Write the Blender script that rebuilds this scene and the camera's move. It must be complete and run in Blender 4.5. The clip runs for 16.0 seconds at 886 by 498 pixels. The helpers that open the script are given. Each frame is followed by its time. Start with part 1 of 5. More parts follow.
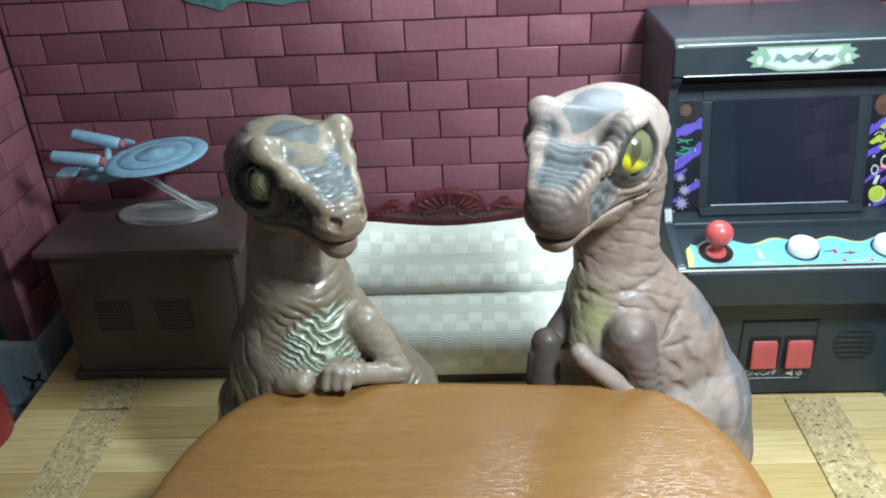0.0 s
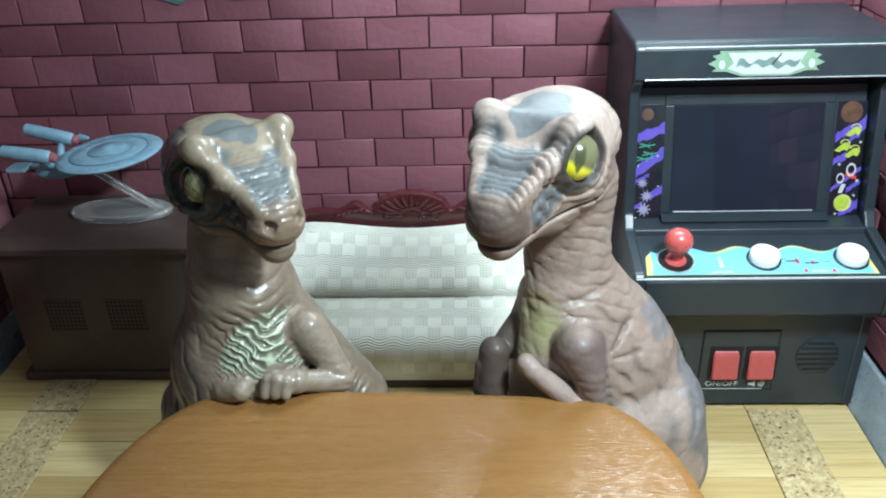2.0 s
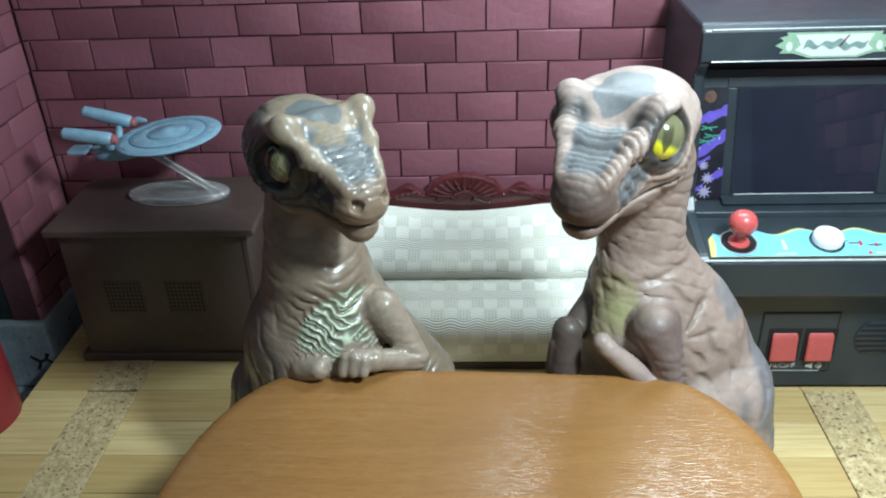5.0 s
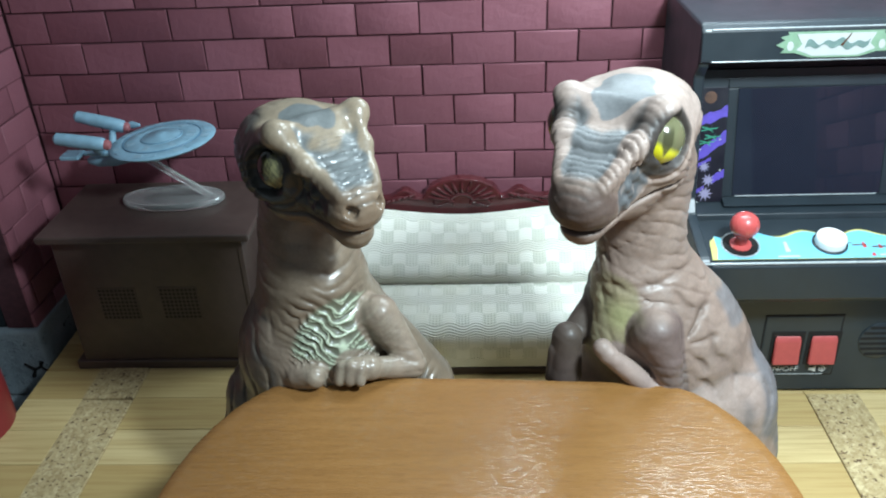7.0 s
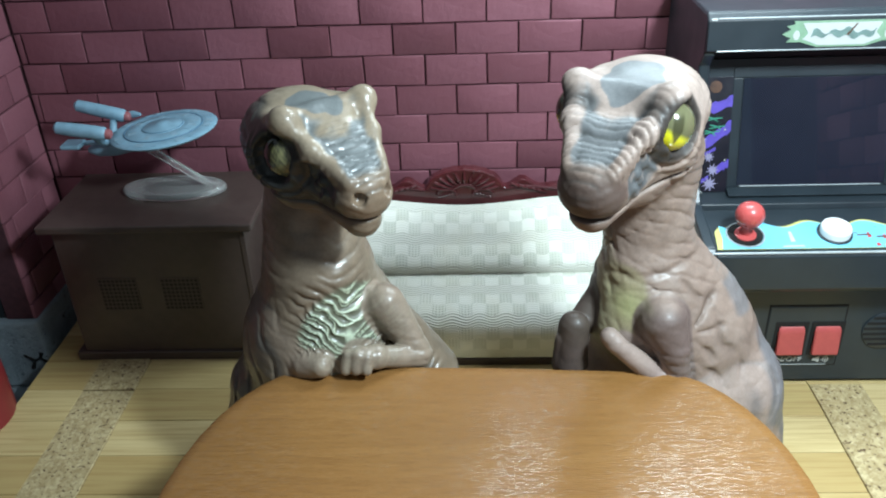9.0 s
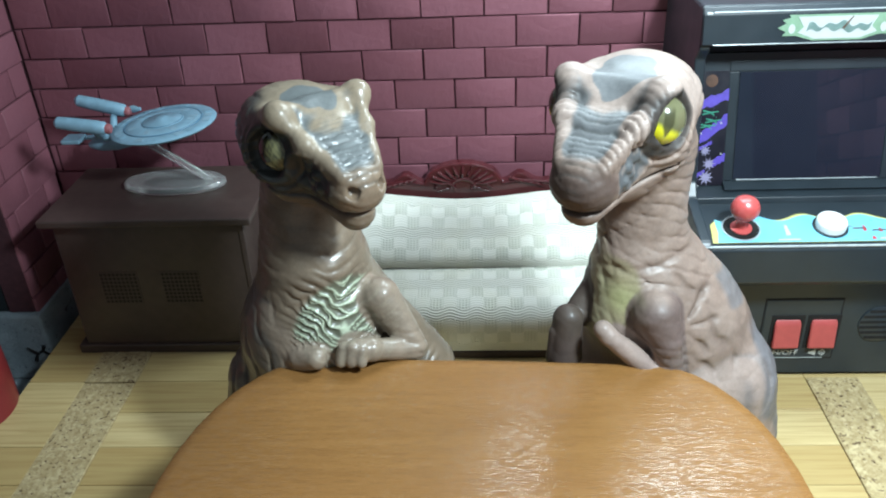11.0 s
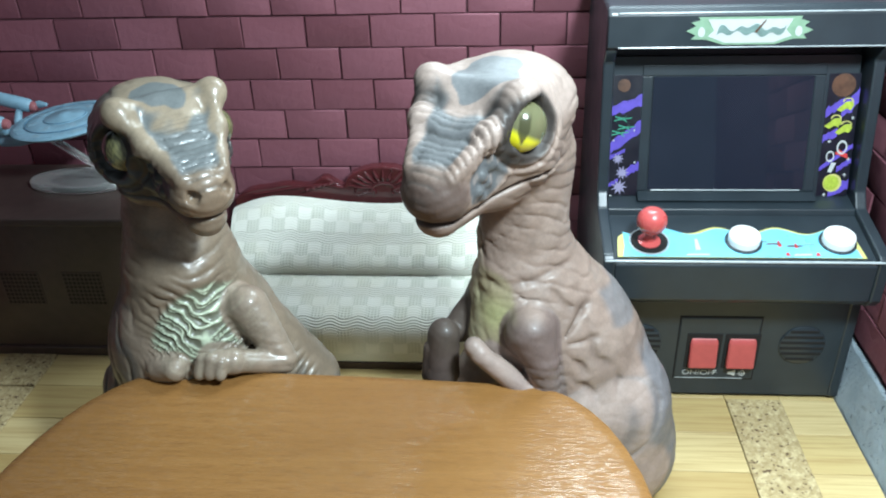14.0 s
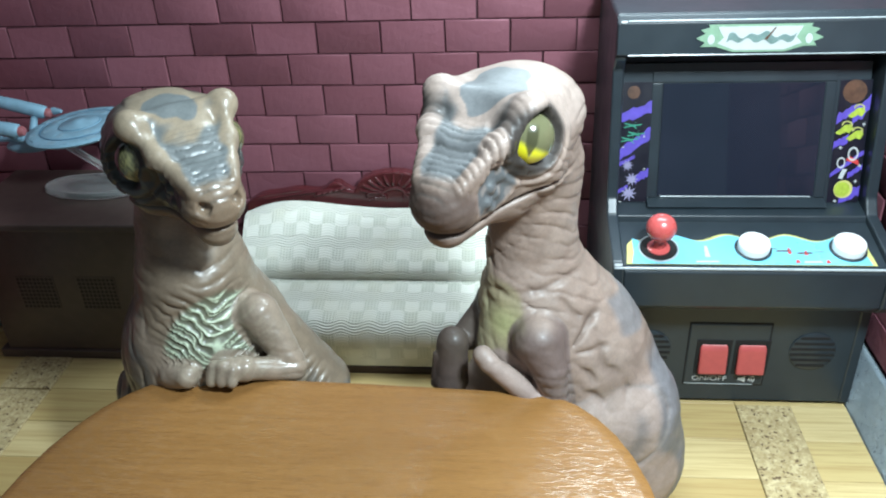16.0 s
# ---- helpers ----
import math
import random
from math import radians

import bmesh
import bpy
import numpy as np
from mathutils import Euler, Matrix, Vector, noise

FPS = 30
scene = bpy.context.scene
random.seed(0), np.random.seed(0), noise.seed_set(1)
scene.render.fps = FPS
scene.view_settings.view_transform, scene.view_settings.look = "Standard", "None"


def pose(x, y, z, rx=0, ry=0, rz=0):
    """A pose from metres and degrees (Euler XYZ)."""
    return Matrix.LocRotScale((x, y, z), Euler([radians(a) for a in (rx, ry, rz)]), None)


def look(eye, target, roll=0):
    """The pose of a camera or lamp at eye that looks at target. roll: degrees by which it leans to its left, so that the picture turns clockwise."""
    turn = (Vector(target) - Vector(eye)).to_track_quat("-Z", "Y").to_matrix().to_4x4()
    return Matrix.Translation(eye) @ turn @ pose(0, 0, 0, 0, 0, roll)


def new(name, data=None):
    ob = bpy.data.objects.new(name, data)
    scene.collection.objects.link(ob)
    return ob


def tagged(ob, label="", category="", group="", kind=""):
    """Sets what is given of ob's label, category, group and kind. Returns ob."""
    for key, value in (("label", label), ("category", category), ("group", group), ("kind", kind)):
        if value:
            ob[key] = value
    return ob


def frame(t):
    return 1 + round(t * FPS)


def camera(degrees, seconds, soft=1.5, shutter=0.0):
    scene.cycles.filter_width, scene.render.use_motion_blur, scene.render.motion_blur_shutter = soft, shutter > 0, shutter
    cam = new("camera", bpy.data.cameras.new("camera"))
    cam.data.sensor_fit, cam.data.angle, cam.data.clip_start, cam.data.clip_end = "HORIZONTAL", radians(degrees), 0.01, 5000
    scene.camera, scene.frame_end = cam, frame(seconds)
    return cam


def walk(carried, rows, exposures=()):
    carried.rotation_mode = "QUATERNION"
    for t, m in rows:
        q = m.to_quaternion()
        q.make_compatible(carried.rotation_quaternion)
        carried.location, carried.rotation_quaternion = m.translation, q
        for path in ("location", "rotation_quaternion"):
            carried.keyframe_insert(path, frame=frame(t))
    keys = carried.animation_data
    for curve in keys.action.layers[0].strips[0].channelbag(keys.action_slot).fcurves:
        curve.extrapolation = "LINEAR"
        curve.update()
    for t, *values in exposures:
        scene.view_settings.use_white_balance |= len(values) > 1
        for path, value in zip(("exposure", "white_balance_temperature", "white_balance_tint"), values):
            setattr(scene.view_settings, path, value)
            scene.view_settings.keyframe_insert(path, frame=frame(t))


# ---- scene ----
cam = camera(57.00, 16.0, soft=2.05)
# seconds, eye, yaw, pitch and roll
ROWS = [
    (0, 0.01337, 0.03506, 0.16600, 3.134, -28.338, -2.995),
    (0.5, 0.00438, 0.03559, 0.16229, 3.113, -28.575, -3.061),
    (1, 0.00596, 0.03625, 0.16209, 3.025, -28.639, -2.595),
    (1.5, 0.00603, 0.03483, 0.16238, 3.025, -28.605, -2.254),
    (2, 0.02467, 0.04119, 0.16464, 2.796, -28.551, -1.982),
    (2.5, 0.03534, 0.04283, 0.16300, 2.860, -28.712, -1.785),
    (3, 0.03751, 0.04539, 0.16330, 2.883, -28.869, -1.696),
    (3.5, 0.03762, 0.04467, 0.16333, 3.053, -29.047, -1.767),
    (4, 0.03613, 0.04559, 0.16357, 3.185, -29.177, -1.907),
    (4.5, 0.01720, 0.04093, 0.16553, 3.278, -29.388, -2.042),
    (4.7, 0.00840, 0.03848, 0.16507, 3.269, -29.380, -2.076),
    (6.8, 0.00842, 0.03996, 0.16166, 3.021, -29.193, -2.258),
    (7, 0.00891, 0.04181, 0.16360, 3.230, -29.328, -2.499),
    (7.5, 0.00777, 0.04220, 0.16219, 2.963, -29.434, -2.340),
    (8, 0.00830, 0.04318, 0.16171, 3.086, -29.664, -2.494),
    (8.5, 0.00581, 0.04097, 0.16134, 2.912, -29.698, -2.368),
    (9, 0.00587, 0.04173, 0.16194, 2.732, -29.674, -2.216),
    (11.3, 0.00887, 0.04049, 0.16237, 3.328, -30.078, -2.531),
    (11.5, 0.00819, 0.04244, 0.16187, 2.864, -30.037, -2.368),
    (12, 0.01082, 0.04249, 0.16133, 2.976, -30.012, -2.436),
    (12.5, 0.02544, 0.04448, 0.16039, 3.205, -29.862, -2.411),
    (13, 0.03637, 0.04826, 0.15715, 3.621, -29.817, -2.229),
    (13.5, 0.04098, 0.05150, 0.15680, 4.236, -29.982, -1.894),
    (14, 0.04075, 0.05167, 0.15798, 4.706, -29.934, -1.964),
    (14.5, 0.04132, 0.05163, 0.15886, 5.106, -29.947, -2.081),
    (15, 0.04036, 0.05106, 0.15891, 5.358, -29.935, -2.219),
    (15.5, 0.04130, 0.05172, 0.15920, 5.583, -30.009, -2.328),
    (16, 0.04175, 0.05209, 0.16082, 5.789, -30.139, -2.491),
]
walk(cam, [(t, pose(x, y, z, 90 + pitch, 0, yaw) @ pose(0, 0, 0, 0, 0, roll)) for t, x, y, z, yaw, pitch, roll in ROWS],
     [(0, 0.0), (9.2, 0.0), (11.3, 0.07), (16, 0.07)])
# ---- end of path ----

# ---- world and lamps ----
CM = 0.01
world = bpy.data.worlds.new("room")
scene.world = world
world.use_nodes = True
world.node_tree.nodes["Background"].inputs[0].default_value = (0.72, 0.88, 1.0, 1)
world.node_tree.nodes["Background"].inputs[1].default_value = 0.215


def area_lamp(name, eye, target, size_x, size_y, watts, color):
    data = bpy.data.lights.new(name, "AREA")
    data.shape, data.size, data.size_y = "RECTANGLE", size_x * CM, size_y * CM
    data.energy, data.color = watts, color
    ob = new(name, data)
    ob.matrix_world = look(Vector(eye) * CM, Vector(target) * CM)
    return ob


area_lamp("lamp_over_back", (7.2, 27.5, 19.9), (5.5, 20.5, 0.0), 11, 5.5, 0.325, (0.81, 1.0, 1.09))
area_lamp("lamp_over_side", (11.0, 11.0, 22.0), (11.5, 20.0, 0.0), 3.0, 3.0, 0.88, (0.81, 1.0, 1.09))


# ---- materials ----
class Nodes:
    """A small writer of node materials; lengths of texture are in repeats a centimetre."""

    def __init__(self, name):
        self.mat = bpy.data.materials.new(name)
        self.mat.use_nodes = True
        self.tree = self.mat.node_tree
        self.bsdf = self.tree.nodes["Principled BSDF"]
        self.coord = self.add("ShaderNodeTexCoord").outputs["Object"]

    def add(self, kind, **inputs):
        node = self.tree.nodes.new(kind)
        for key, value in inputs.items():
            self.put(node.inputs[key.replace("_", " ")], value)
        return node

    def put(self, socket, value):
        if isinstance(value, bpy.types.NodeSocket):
            self.tree.links.new(value, socket)
        else:
            socket.default_value = value

    def set(self, **inputs):
        for key, value in inputs.items():
            self.put(self.bsdf.inputs[key.replace("_", " ")], value)
        return self

    def scaled(self, sx, sy, sz, turn=0.0):
        node = self.add("ShaderNodeMapping", Vector=self.coord, Scale=(sx * 100, sy * 100, sz * 100), Rotation=(0, 0, turn))
        return node.outputs[0]

    def noise(self, scale, detail=4.0, rough=0.55, vector=None, distortion=0.0):
        node = self.add("ShaderNodeTexNoise", Vector=vector or self.scaled(1, 1, 1), Scale=scale, Detail=detail, Roughness=rough, Distortion=distortion)
        return node.outputs["Fac"]

    def voronoi(self, scale, vector=None, out="Distance", feature="F1"):
        node = self.add("ShaderNodeTexVoronoi", Vector=vector or self.scaled(1, 1, 1), Scale=scale)
        node.feature = feature
        return node.outputs[out]

    def ramp(self, fac, *stops):
        node = self.add("ShaderNodeValToRGB", Fac=fac)
        band = node.color_ramp
        while len(band.elements) < len(stops):
            band.elements.new(0.5)
        for element, (at, color) in zip(band.elements, stops):
            element.position = at
            element.color = (*color, 1) if not isinstance(color, (int, float)) else (color, color, color, 1)
        return node.outputs["Color"]

    def mix(self, fac, a, b, kind="MIX"):
        node = self.tree.nodes.new("ShaderNodeMix")
        node.data_type, node.blend_type = "RGBA", kind
        self.put(node.inputs[0], fac)
        self.put(node.inputs[6], a if isinstance(a, bpy.types.NodeSocket) else (*a, 1))
        self.put(node.inputs[7], b if isinstance(b, bpy.types.NodeSocket) else (*b, 1))
        return node.outputs[2]

    def math(self, kind, a, b=0.5):
        node = self.tree.nodes.new("ShaderNodeMath")
        node.operation = kind
        self.put(node.inputs[0], a)
        self.put(node.inputs[1], b)
        return node.outputs[0]

    def bump(self, height, depth, strength=1.0, after=None):
        node = self.add("ShaderNodeBump", Height=height, Distance=depth * CM, Strength=strength)
        if after:
            self.put(node.inputs["Normal"], after)
        return node.outputs[0]

    def random(self):
        return self.add("ShaderNodeObjectInfo").outputs["Random"]

    def attribute(self, name):
        node = self.tree.nodes.new("ShaderNodeAttribute")
        node.attribute_name = name
        return node.outputs["Color"]


def brick_paint():
    n = Nodes("maroon_brick_paint")
    large, fine = n.noise(0.35, 3), n.noise(6, 5)
    tone = n.ramp(n.random(), (0.0, (0.220, 0.076, 0.097)), (0.5, (0.242, 0.087, 0.111)), (1.0, (0.264, 0.098, 0.125)))
    color = n.mix(n.ramp(large, (0.3, 0.0), (0.75, 0.6)), tone, (0.215, 0.088, 0.112))
    chip = n.ramp(n.noise(2.2, 6, 0.7), (0.70, 0.0), (0.76, 0.35))
    color = n.mix(chip, color, (0.26, 0.16, 0.17))
    n.set(Base_Color=color, Roughness=n.ramp(fine, (0.3, 0.48), (0.7, 0.66)), Specular_IOR_Level=0.35)
    n.set(Normal=n.bump(n.noise(2.4, 6, 0.62), 0.07, 0.55, n.bump(fine, 0.010, 0.5)))
    return n.mat


def joint_paint():
    n = Nodes("dark_groove")
    n.set(Base_Color=n.ramp(n.noise(5), (0.3, (0.050, 0.016, 0.022)), (0.7, (0.08, 0.026, 0.034))), Roughness=0.8)
    return n.mat


def stone_paint(name, a, b, pit):
    n = Nodes(name)
    color = n.ramp(n.noise(1.2, 5), (0.3, a), (0.7, b))
    pits = n.ramp(n.noise(4.0, 6, 0.7, distortion=1.5), (0.34, 1.0), (0.40, 0.0))
    color = n.mix(n.math("MULTIPLY", pits, pit), color, (0.02, 0.026, 0.03))
    n.set(Base_Color=color, Roughness=0.62, Normal=n.bump(n.noise(4.0, 6, 0.7, distortion=1.5), 0.14, 0.9))
    return n.mat


def plank_paint():
    n = Nodes("pale_bamboo")
    shift = n.add("ShaderNodeCombineXYZ", X=n.math("MULTIPLY", n.random(), 37.0), Y=n.math("MULTIPLY", n.random(), 11.0)).outputs[0]
    vec = n.add("ShaderNodeVectorMath", **{})
    n.put(vec.inputs[0], n.scaled(0.12, 3.2, 1.0))
    n.put(vec.inputs[1], shift)
    streak = n.noise(2.4, 5, 0.6, vec.outputs[0], 0.3)
    wide = n.noise(0.6, 3, 0.5, vec.outputs[0], 0.4)
    tone = n.ramp(n.random(), (0.0, (0.46, 0.33, 0.135)), (0.5, (0.55, 0.42, 0.19)), (1.0, (0.62, 0.49, 0.25)))
    color = n.mix(n.ramp(streak, (0.34, 0.55), (0.56, 0.0)), tone, (0.34, 0.205, 0.07))
    color = n.mix(n.ramp(wide, (0.25, 0.35), (0.5, 0.0)), color, (0.36, 0.23, 0.08))
    n.set(Base_Color=color, Roughness=0.42, Normal=n.bump(streak, 0.012, 0.6))
    return n.mat


def cork_paint():
    n = Nodes("speckled_cork")
    cell = n.voronoi(7.0, out="Color")
    grain = n.voronoi(13.0, out="Color")
    color = n.mix(0.5, n.ramp(cell, (0.0, (0.27, 0.185, 0.08)), (0.55, (0.44, 0.335, 0.165)), (1.0, (0.60, 0.49, 0.28))),
                  n.ramp(grain, (0.0, (0.25, 0.17, 0.075)), (0.6, (0.46, 0.355, 0.18)), (1.0, (0.64, 0.53, 0.32))))
    dark = n.ramp(n.noise(9.0, 3, 0.5), (0.34, 1.0), (0.39, 0.0))
    color = n.mix(dark, color, (0.10, 0.055, 0.025))
    n.set(Base_Color=color, Roughness=0.85, Normal=n.bump(n.noise(8.0, 4), 0.04, 0.8))
    return n.mat


def table_paint():
    n = Nodes("orange_brown_wood")
    vec = n.scaled(0.10, 2.4, 1.0, radians(-2.5))
    streak = n.noise(3.0, 6, 0.62, vec, 0.5)
    wide = n.noise(0.5, 3, 0.5, n.scaled(0.10, 0.55, 0.5, radians(-2.5)), 0.5)
    color = n.ramp(streak, (0.30, (0.220, 0.104, 0.030)), (0.52, (0.265, 0.128, 0.038)), (0.75, (0.305, 0.152, 0.050)))
    color = n.mix(n.ramp(wide, (0.35, 0.0), (0.70, 0.55)), color, (0.225, 0.098, 0.028))
    pore = n.noise(1.0, 4, 0.6, n.scaled(2.0, 20.0, 4.0, radians(-1.5)), 0.1)
    worn = n.noise(1.0, 3, 0.55, n.scaled(4.2, 30.0, 4.0, radians(-1.0)), 0.0)
    gloss = n.ramp(worn, (0.485, 0.0), (0.525, 1.0))
    color = n.mix(n.ramp(pore, (0.36, 0.5), (0.47, 0.0)), color, (0.17, 0.075, 0.022))
    color = n.mix(n.ramp(worn, (0.54, 0.0), (0.62, 0.25)), color, (0.40, 0.215, 0.085))
    n.set(Base_Color=color, Roughness=n.mix(gloss, (0.50, 0.50, 0.50), (0.22, 0.22, 0.22)), Specular_IOR_Level=n.mix(gloss, (0.22, 0.22, 0.22), (1.0, 1.0, 1.0)))
    n.set(Normal=n.bump(worn, 0.012, 0.5, n.bump(pore, 0.006, 0.5)))
    return n.mat


def cloth_paint():
    n = Nodes("cream_woven_cloth")
    split = n.add("ShaderNodeSeparateXYZ", Vector=n.add("ShaderNodeTexCoord").outputs["UV"])
    u, v = split.outputs["X"], split.outputs["Y"]
    sway = n.math("MULTIPLY", n.math("SINE", n.math("MULTIPLY", u, 7.48)), 0.05)
    waved = n.math("ADD", v, n.math("ADD", sway, n.math("MULTIPLY", n.noise(1.5, 2), 0.10)))
    swayed = n.math("ADD", v, sway)
    cell = n.add("ShaderNodeCombineXYZ", X=n.math("DIVIDE", u, 0.42), Y=n.math("DIVIDE", swayed, 0.42)).outputs[0]
    squares = n.add("ShaderNodeTexChecker", Vector=cell, Scale=1.0).outputs["Fac"]
    # every third row is a band of fine wavy ribs
    band = n.math("LESS_THAN", n.math("FRACT", n.math("DIVIDE", swayed, 1.26)), 0.333)
    checks = n.math("MAXIMUM", n.math("MULTIPLY", squares, n.math("SUBTRACT", 1.0, band)), n.math("MULTIPLY", band, 0.75))
    weft = n.math("SINE", n.math("MULTIPLY", waved, 70.0))
    warp = n.math("SINE", n.math("MULTIPLY", u, 62.0))
    thread = n.math("ADD", n.math("MULTIPLY", weft, n.math("ADD", n.math("MULTIPLY", band, 0.9), 0.3)), n.math("MULTIPLY", n.math("MULTIPLY", warp, 0.35), n.math("SUBTRACT", 1.0, checks)))
    fade = n.ramp(n.noise(0.55, 3), (0.35, 0.25), (0.65, 0.95))
    color = n.mix(n.math("MULTIPLY", n.math("SUBTRACT", 1.0, checks), fade), (0.72, 0.715, 0.635), (0.54, 0.55, 0.465))
    color = n.mix(n.ramp(n.noise(0.8, 3), (0.45, 0.0), (0.8, 0.35)), color, (0.58, 0.55, 0.38))
    n.set(Base_Color=color, Roughness=0.62, Sheen_Weight=0.15)
    n.set(Normal=n.bump(thread, 0.012, 0.8, n.bump(checks, 0.05, 0.7)))
    return n.mat


def plain(name, color, rough, metal=0.0, grain=0.25, scale=5.0, bump=0.006, coat=0.0):
    n = Nodes(name)
    dark = tuple(c * (1 - grain) for c in color)
    n.set(Base_Color=n.ramp(n.noise(scale, 5), (0.3, dark), (0.7, color)), Metallic=metal, Coat_Weight=coat,
          Roughness=n.ramp(n.noise(scale * 0.4, 4), (0.3, max(0.03, rough - 0.07)), (0.7, rough + 0.07)))
    if bump:
        n.set(Normal=n.bump(n.noise(scale * 2.5, 4), bump, 0.5))
    return n.mat


def carved_paint():
    n = Nodes("carved_mahogany")
    streak = n.noise(2.0, 5, 0.6, n.scaled(0.3, 1.5, 1.5))
    n.set(Base_Color=n.ramp(streak, (0.3, (0.048, 0.009, 0.011)), (0.7, (0.105, 0.019, 0.022))), Roughness=0.26, Coat_Weight=0.4, Coat_Roughness=0.15)
    n.set(Normal=n.bump(streak, 0.01, 0.4))
    return n.mat


def skin_paint(name, rough, coat):
    n = Nodes(name)
    paint = n.attribute("paint")
    mottle = n.ramp(n.noise(2.6, 5, 0.65), (0.30, 0.80), (0.70, 1.10))
    color = n.mix(1.0, paint, mottle, "MULTIPLY")
    wash = n.ramp(n.voronoi(7.0, feature="DISTANCE_TO_EDGE"), (0.0, 0.92), (0.10, 1.0))
    color = n.mix(1.0, color, wash, "MULTIPLY")
    n.set(Base_Color=color, Roughness=n.ramp(n.noise(3.0, 4), (0.3, rough - 0.08), (0.7, rough + 0.10)), Coat_Weight=coat, Coat_Roughness=0.16, Specular_IOR_Level=0.36)
    n.set(Normal=n.bump(n.noise(9.0, 4, 0.6), 0.010, 0.5, n.bump(n.voronoi(6.0), 0.012, 0.4)))
    return n.mat


def eye_paint():
    n = Nodes("glossy_eye")
    n.set(Base_Color=n.attribute("paint"), Roughness=0.16, Coat_Weight=0.5, Coat_Roughness=0.10)
    return n.mat


def glass_paint():
    n = Nodes("clear_acrylic")
    n.set(Base_Color=(0.95, 0.97, 0.95, 1), Roughness=n.ramp(n.noise(3.0, 3), (0.3, 0.05), (0.7, 0.13)), Transmission_Weight=0.85, IOR=1.45)
    return n.mat


def screen_paint():
    n = Nodes("dark_glass_screen")
    n.set(Base_Color=n.ramp(n.noise(0.5, 2), (0.3, (0.010, 0.014, 0.024)), (0.7, (0.014, 0.018, 0.030))), Roughness=0.06, Coat_Weight=0.5, Coat_Roughness=0.03)
    return n.mat


BRICK, JOINT = brick_paint(), joint_paint()
STONE = stone_paint("blue_grey_stone", (0.25, 0.31, 0.35), (0.38, 0.45, 0.49), 0.9)
PLASTER = stone_paint("grey_green_plaster", (0.06, 0.15, 0.155), (0.13, 0.25, 0.245), 0.4)
PLANK, CORK, TABLE, CLOTH = plank_paint(), cork_paint(), table_paint(), cloth_paint()
CARVED = carved_paint()
DARK_WOOD = plain("dark_base_wood", (0.035, 0.018, 0.013), 0.4)
CONSOLE = plain("chocolate_plastic", (0.066, 0.045, 0.038), 0.38, grain=0.2, scale=3.0)
BROWN_HOLE = plain("dark_brown_hole", (0.022, 0.015, 0.012), 0.7, bump=0)
HOLE = plain("deep_hole", (0.006, 0.005, 0.005), 0.8, bump=0)
BLACK = plain("black_plastic", (0.021, 0.030, 0.037), 0.36, grain=0.2, scale=1.5, bump=0)
BLACK_FLAT = plain("black_art_sheet", (0.008, 0.008, 0.016), 0.35, bump=0)
# pale tone of the opening's rim and of strips that paint glints on black edges
EDGE = plain("pale_rim_and_glint", (0.42, 0.46, 0.47), 0.25, bump=0)
SCREEN = screen_paint()
RED = plain("red_plastic", (0.54, 0.090, 0.085), 0.28, grain=0.08, bump=0, coat=0.3)
SWITCH_RED = plain("red_switch_plastic", (0.46, 0.080, 0.076), 0.42, grain=0.12, bump=0)
WHITE = plain("white_plastic", (0.80, 0.80, 0.78), 0.33, grain=0.05, bump=0)
WHITE_INK = plain("white_ink", (0.46, 0.48, 0.47), 0.5, grain=0.05, bump=0)
GREEN_INK = plain("pale_green_ink", (0.22, 0.36, 0.24), 0.45, grain=0.2, bump=0)
DARK_GREEN_INK = plain("grey_green_ink", (0.16, 0.25, 0.23), 0.45, grain=0.3, bump=0)
PURPLE_INK = plain("violet_ink", (0.115, 0.075, 0.46), 0.4, grain=0.25, bump=0)
YELLOW_INK = plain("yellow_ink", (0.55, 0.52, 0.17), 0.4, grain=0.2, bump=0)
LIME_INK = plain("lime_ink", (0.42, 0.52, 0.06), 0.4, grain=0.4, scale=9, bump=0)
TEAL_INK = plain("teal_ink", (0.05, 0.30, 0.20), 0.4, grain=0.2, bump=0)
BLUE_INK = plain("sky_blue_ink", (0.17, 0.50, 0.64), 0.30, grain=0.15, scale=1.2, bump=0)
# darkened to hold the header's shade on the upper planets
RUST_INK = plain("rust_ink", (0.13, 0.06, 0.035), 0.4, grain=0.6, scale=4, bump=0)
RED_INK = plain("red_ink", (0.55, 0.05, 0.05), 0.4, grain=0.1, bump=0)
LILAC_INK = plain("lilac_ink", (0.30, 0.28, 0.42), 0.4, grain=0.2, bump=0)
SHIP = plain("pale_blue_plastic", (0.24, 0.41, 0.52), 0.42, grain=0.22, scale=3.5)
SHIP_DEEP = plain("deep_blue_plastic", (0.10, 0.22, 0.33), 0.45, grain=0.2)
SHIP_RED = plain("faded_red_plastic", (0.36, 0.12, 0.13), 0.4, bump=0)
SHIP_GREY = plain("pale_grey_plastic", (0.29, 0.45, 0.55), 0.45)
ACRYLIC = glass_paint()
RED_SHELL = plain("red_shell_plastic", (0.24, 0.020, 0.026), 0.45, grain=0.2, scale=1.5)
LIGHT_BLOCK = plain("dark_light_block", (0.022, 0.022, 0.024), 0.8, grain=0.3, scale=0.3)
NIGHT = plain("blue_black_panel", (0.010, 0.016, 0.020), 0.5, grain=0.4, scale=1.0)
EYE = eye_paint()


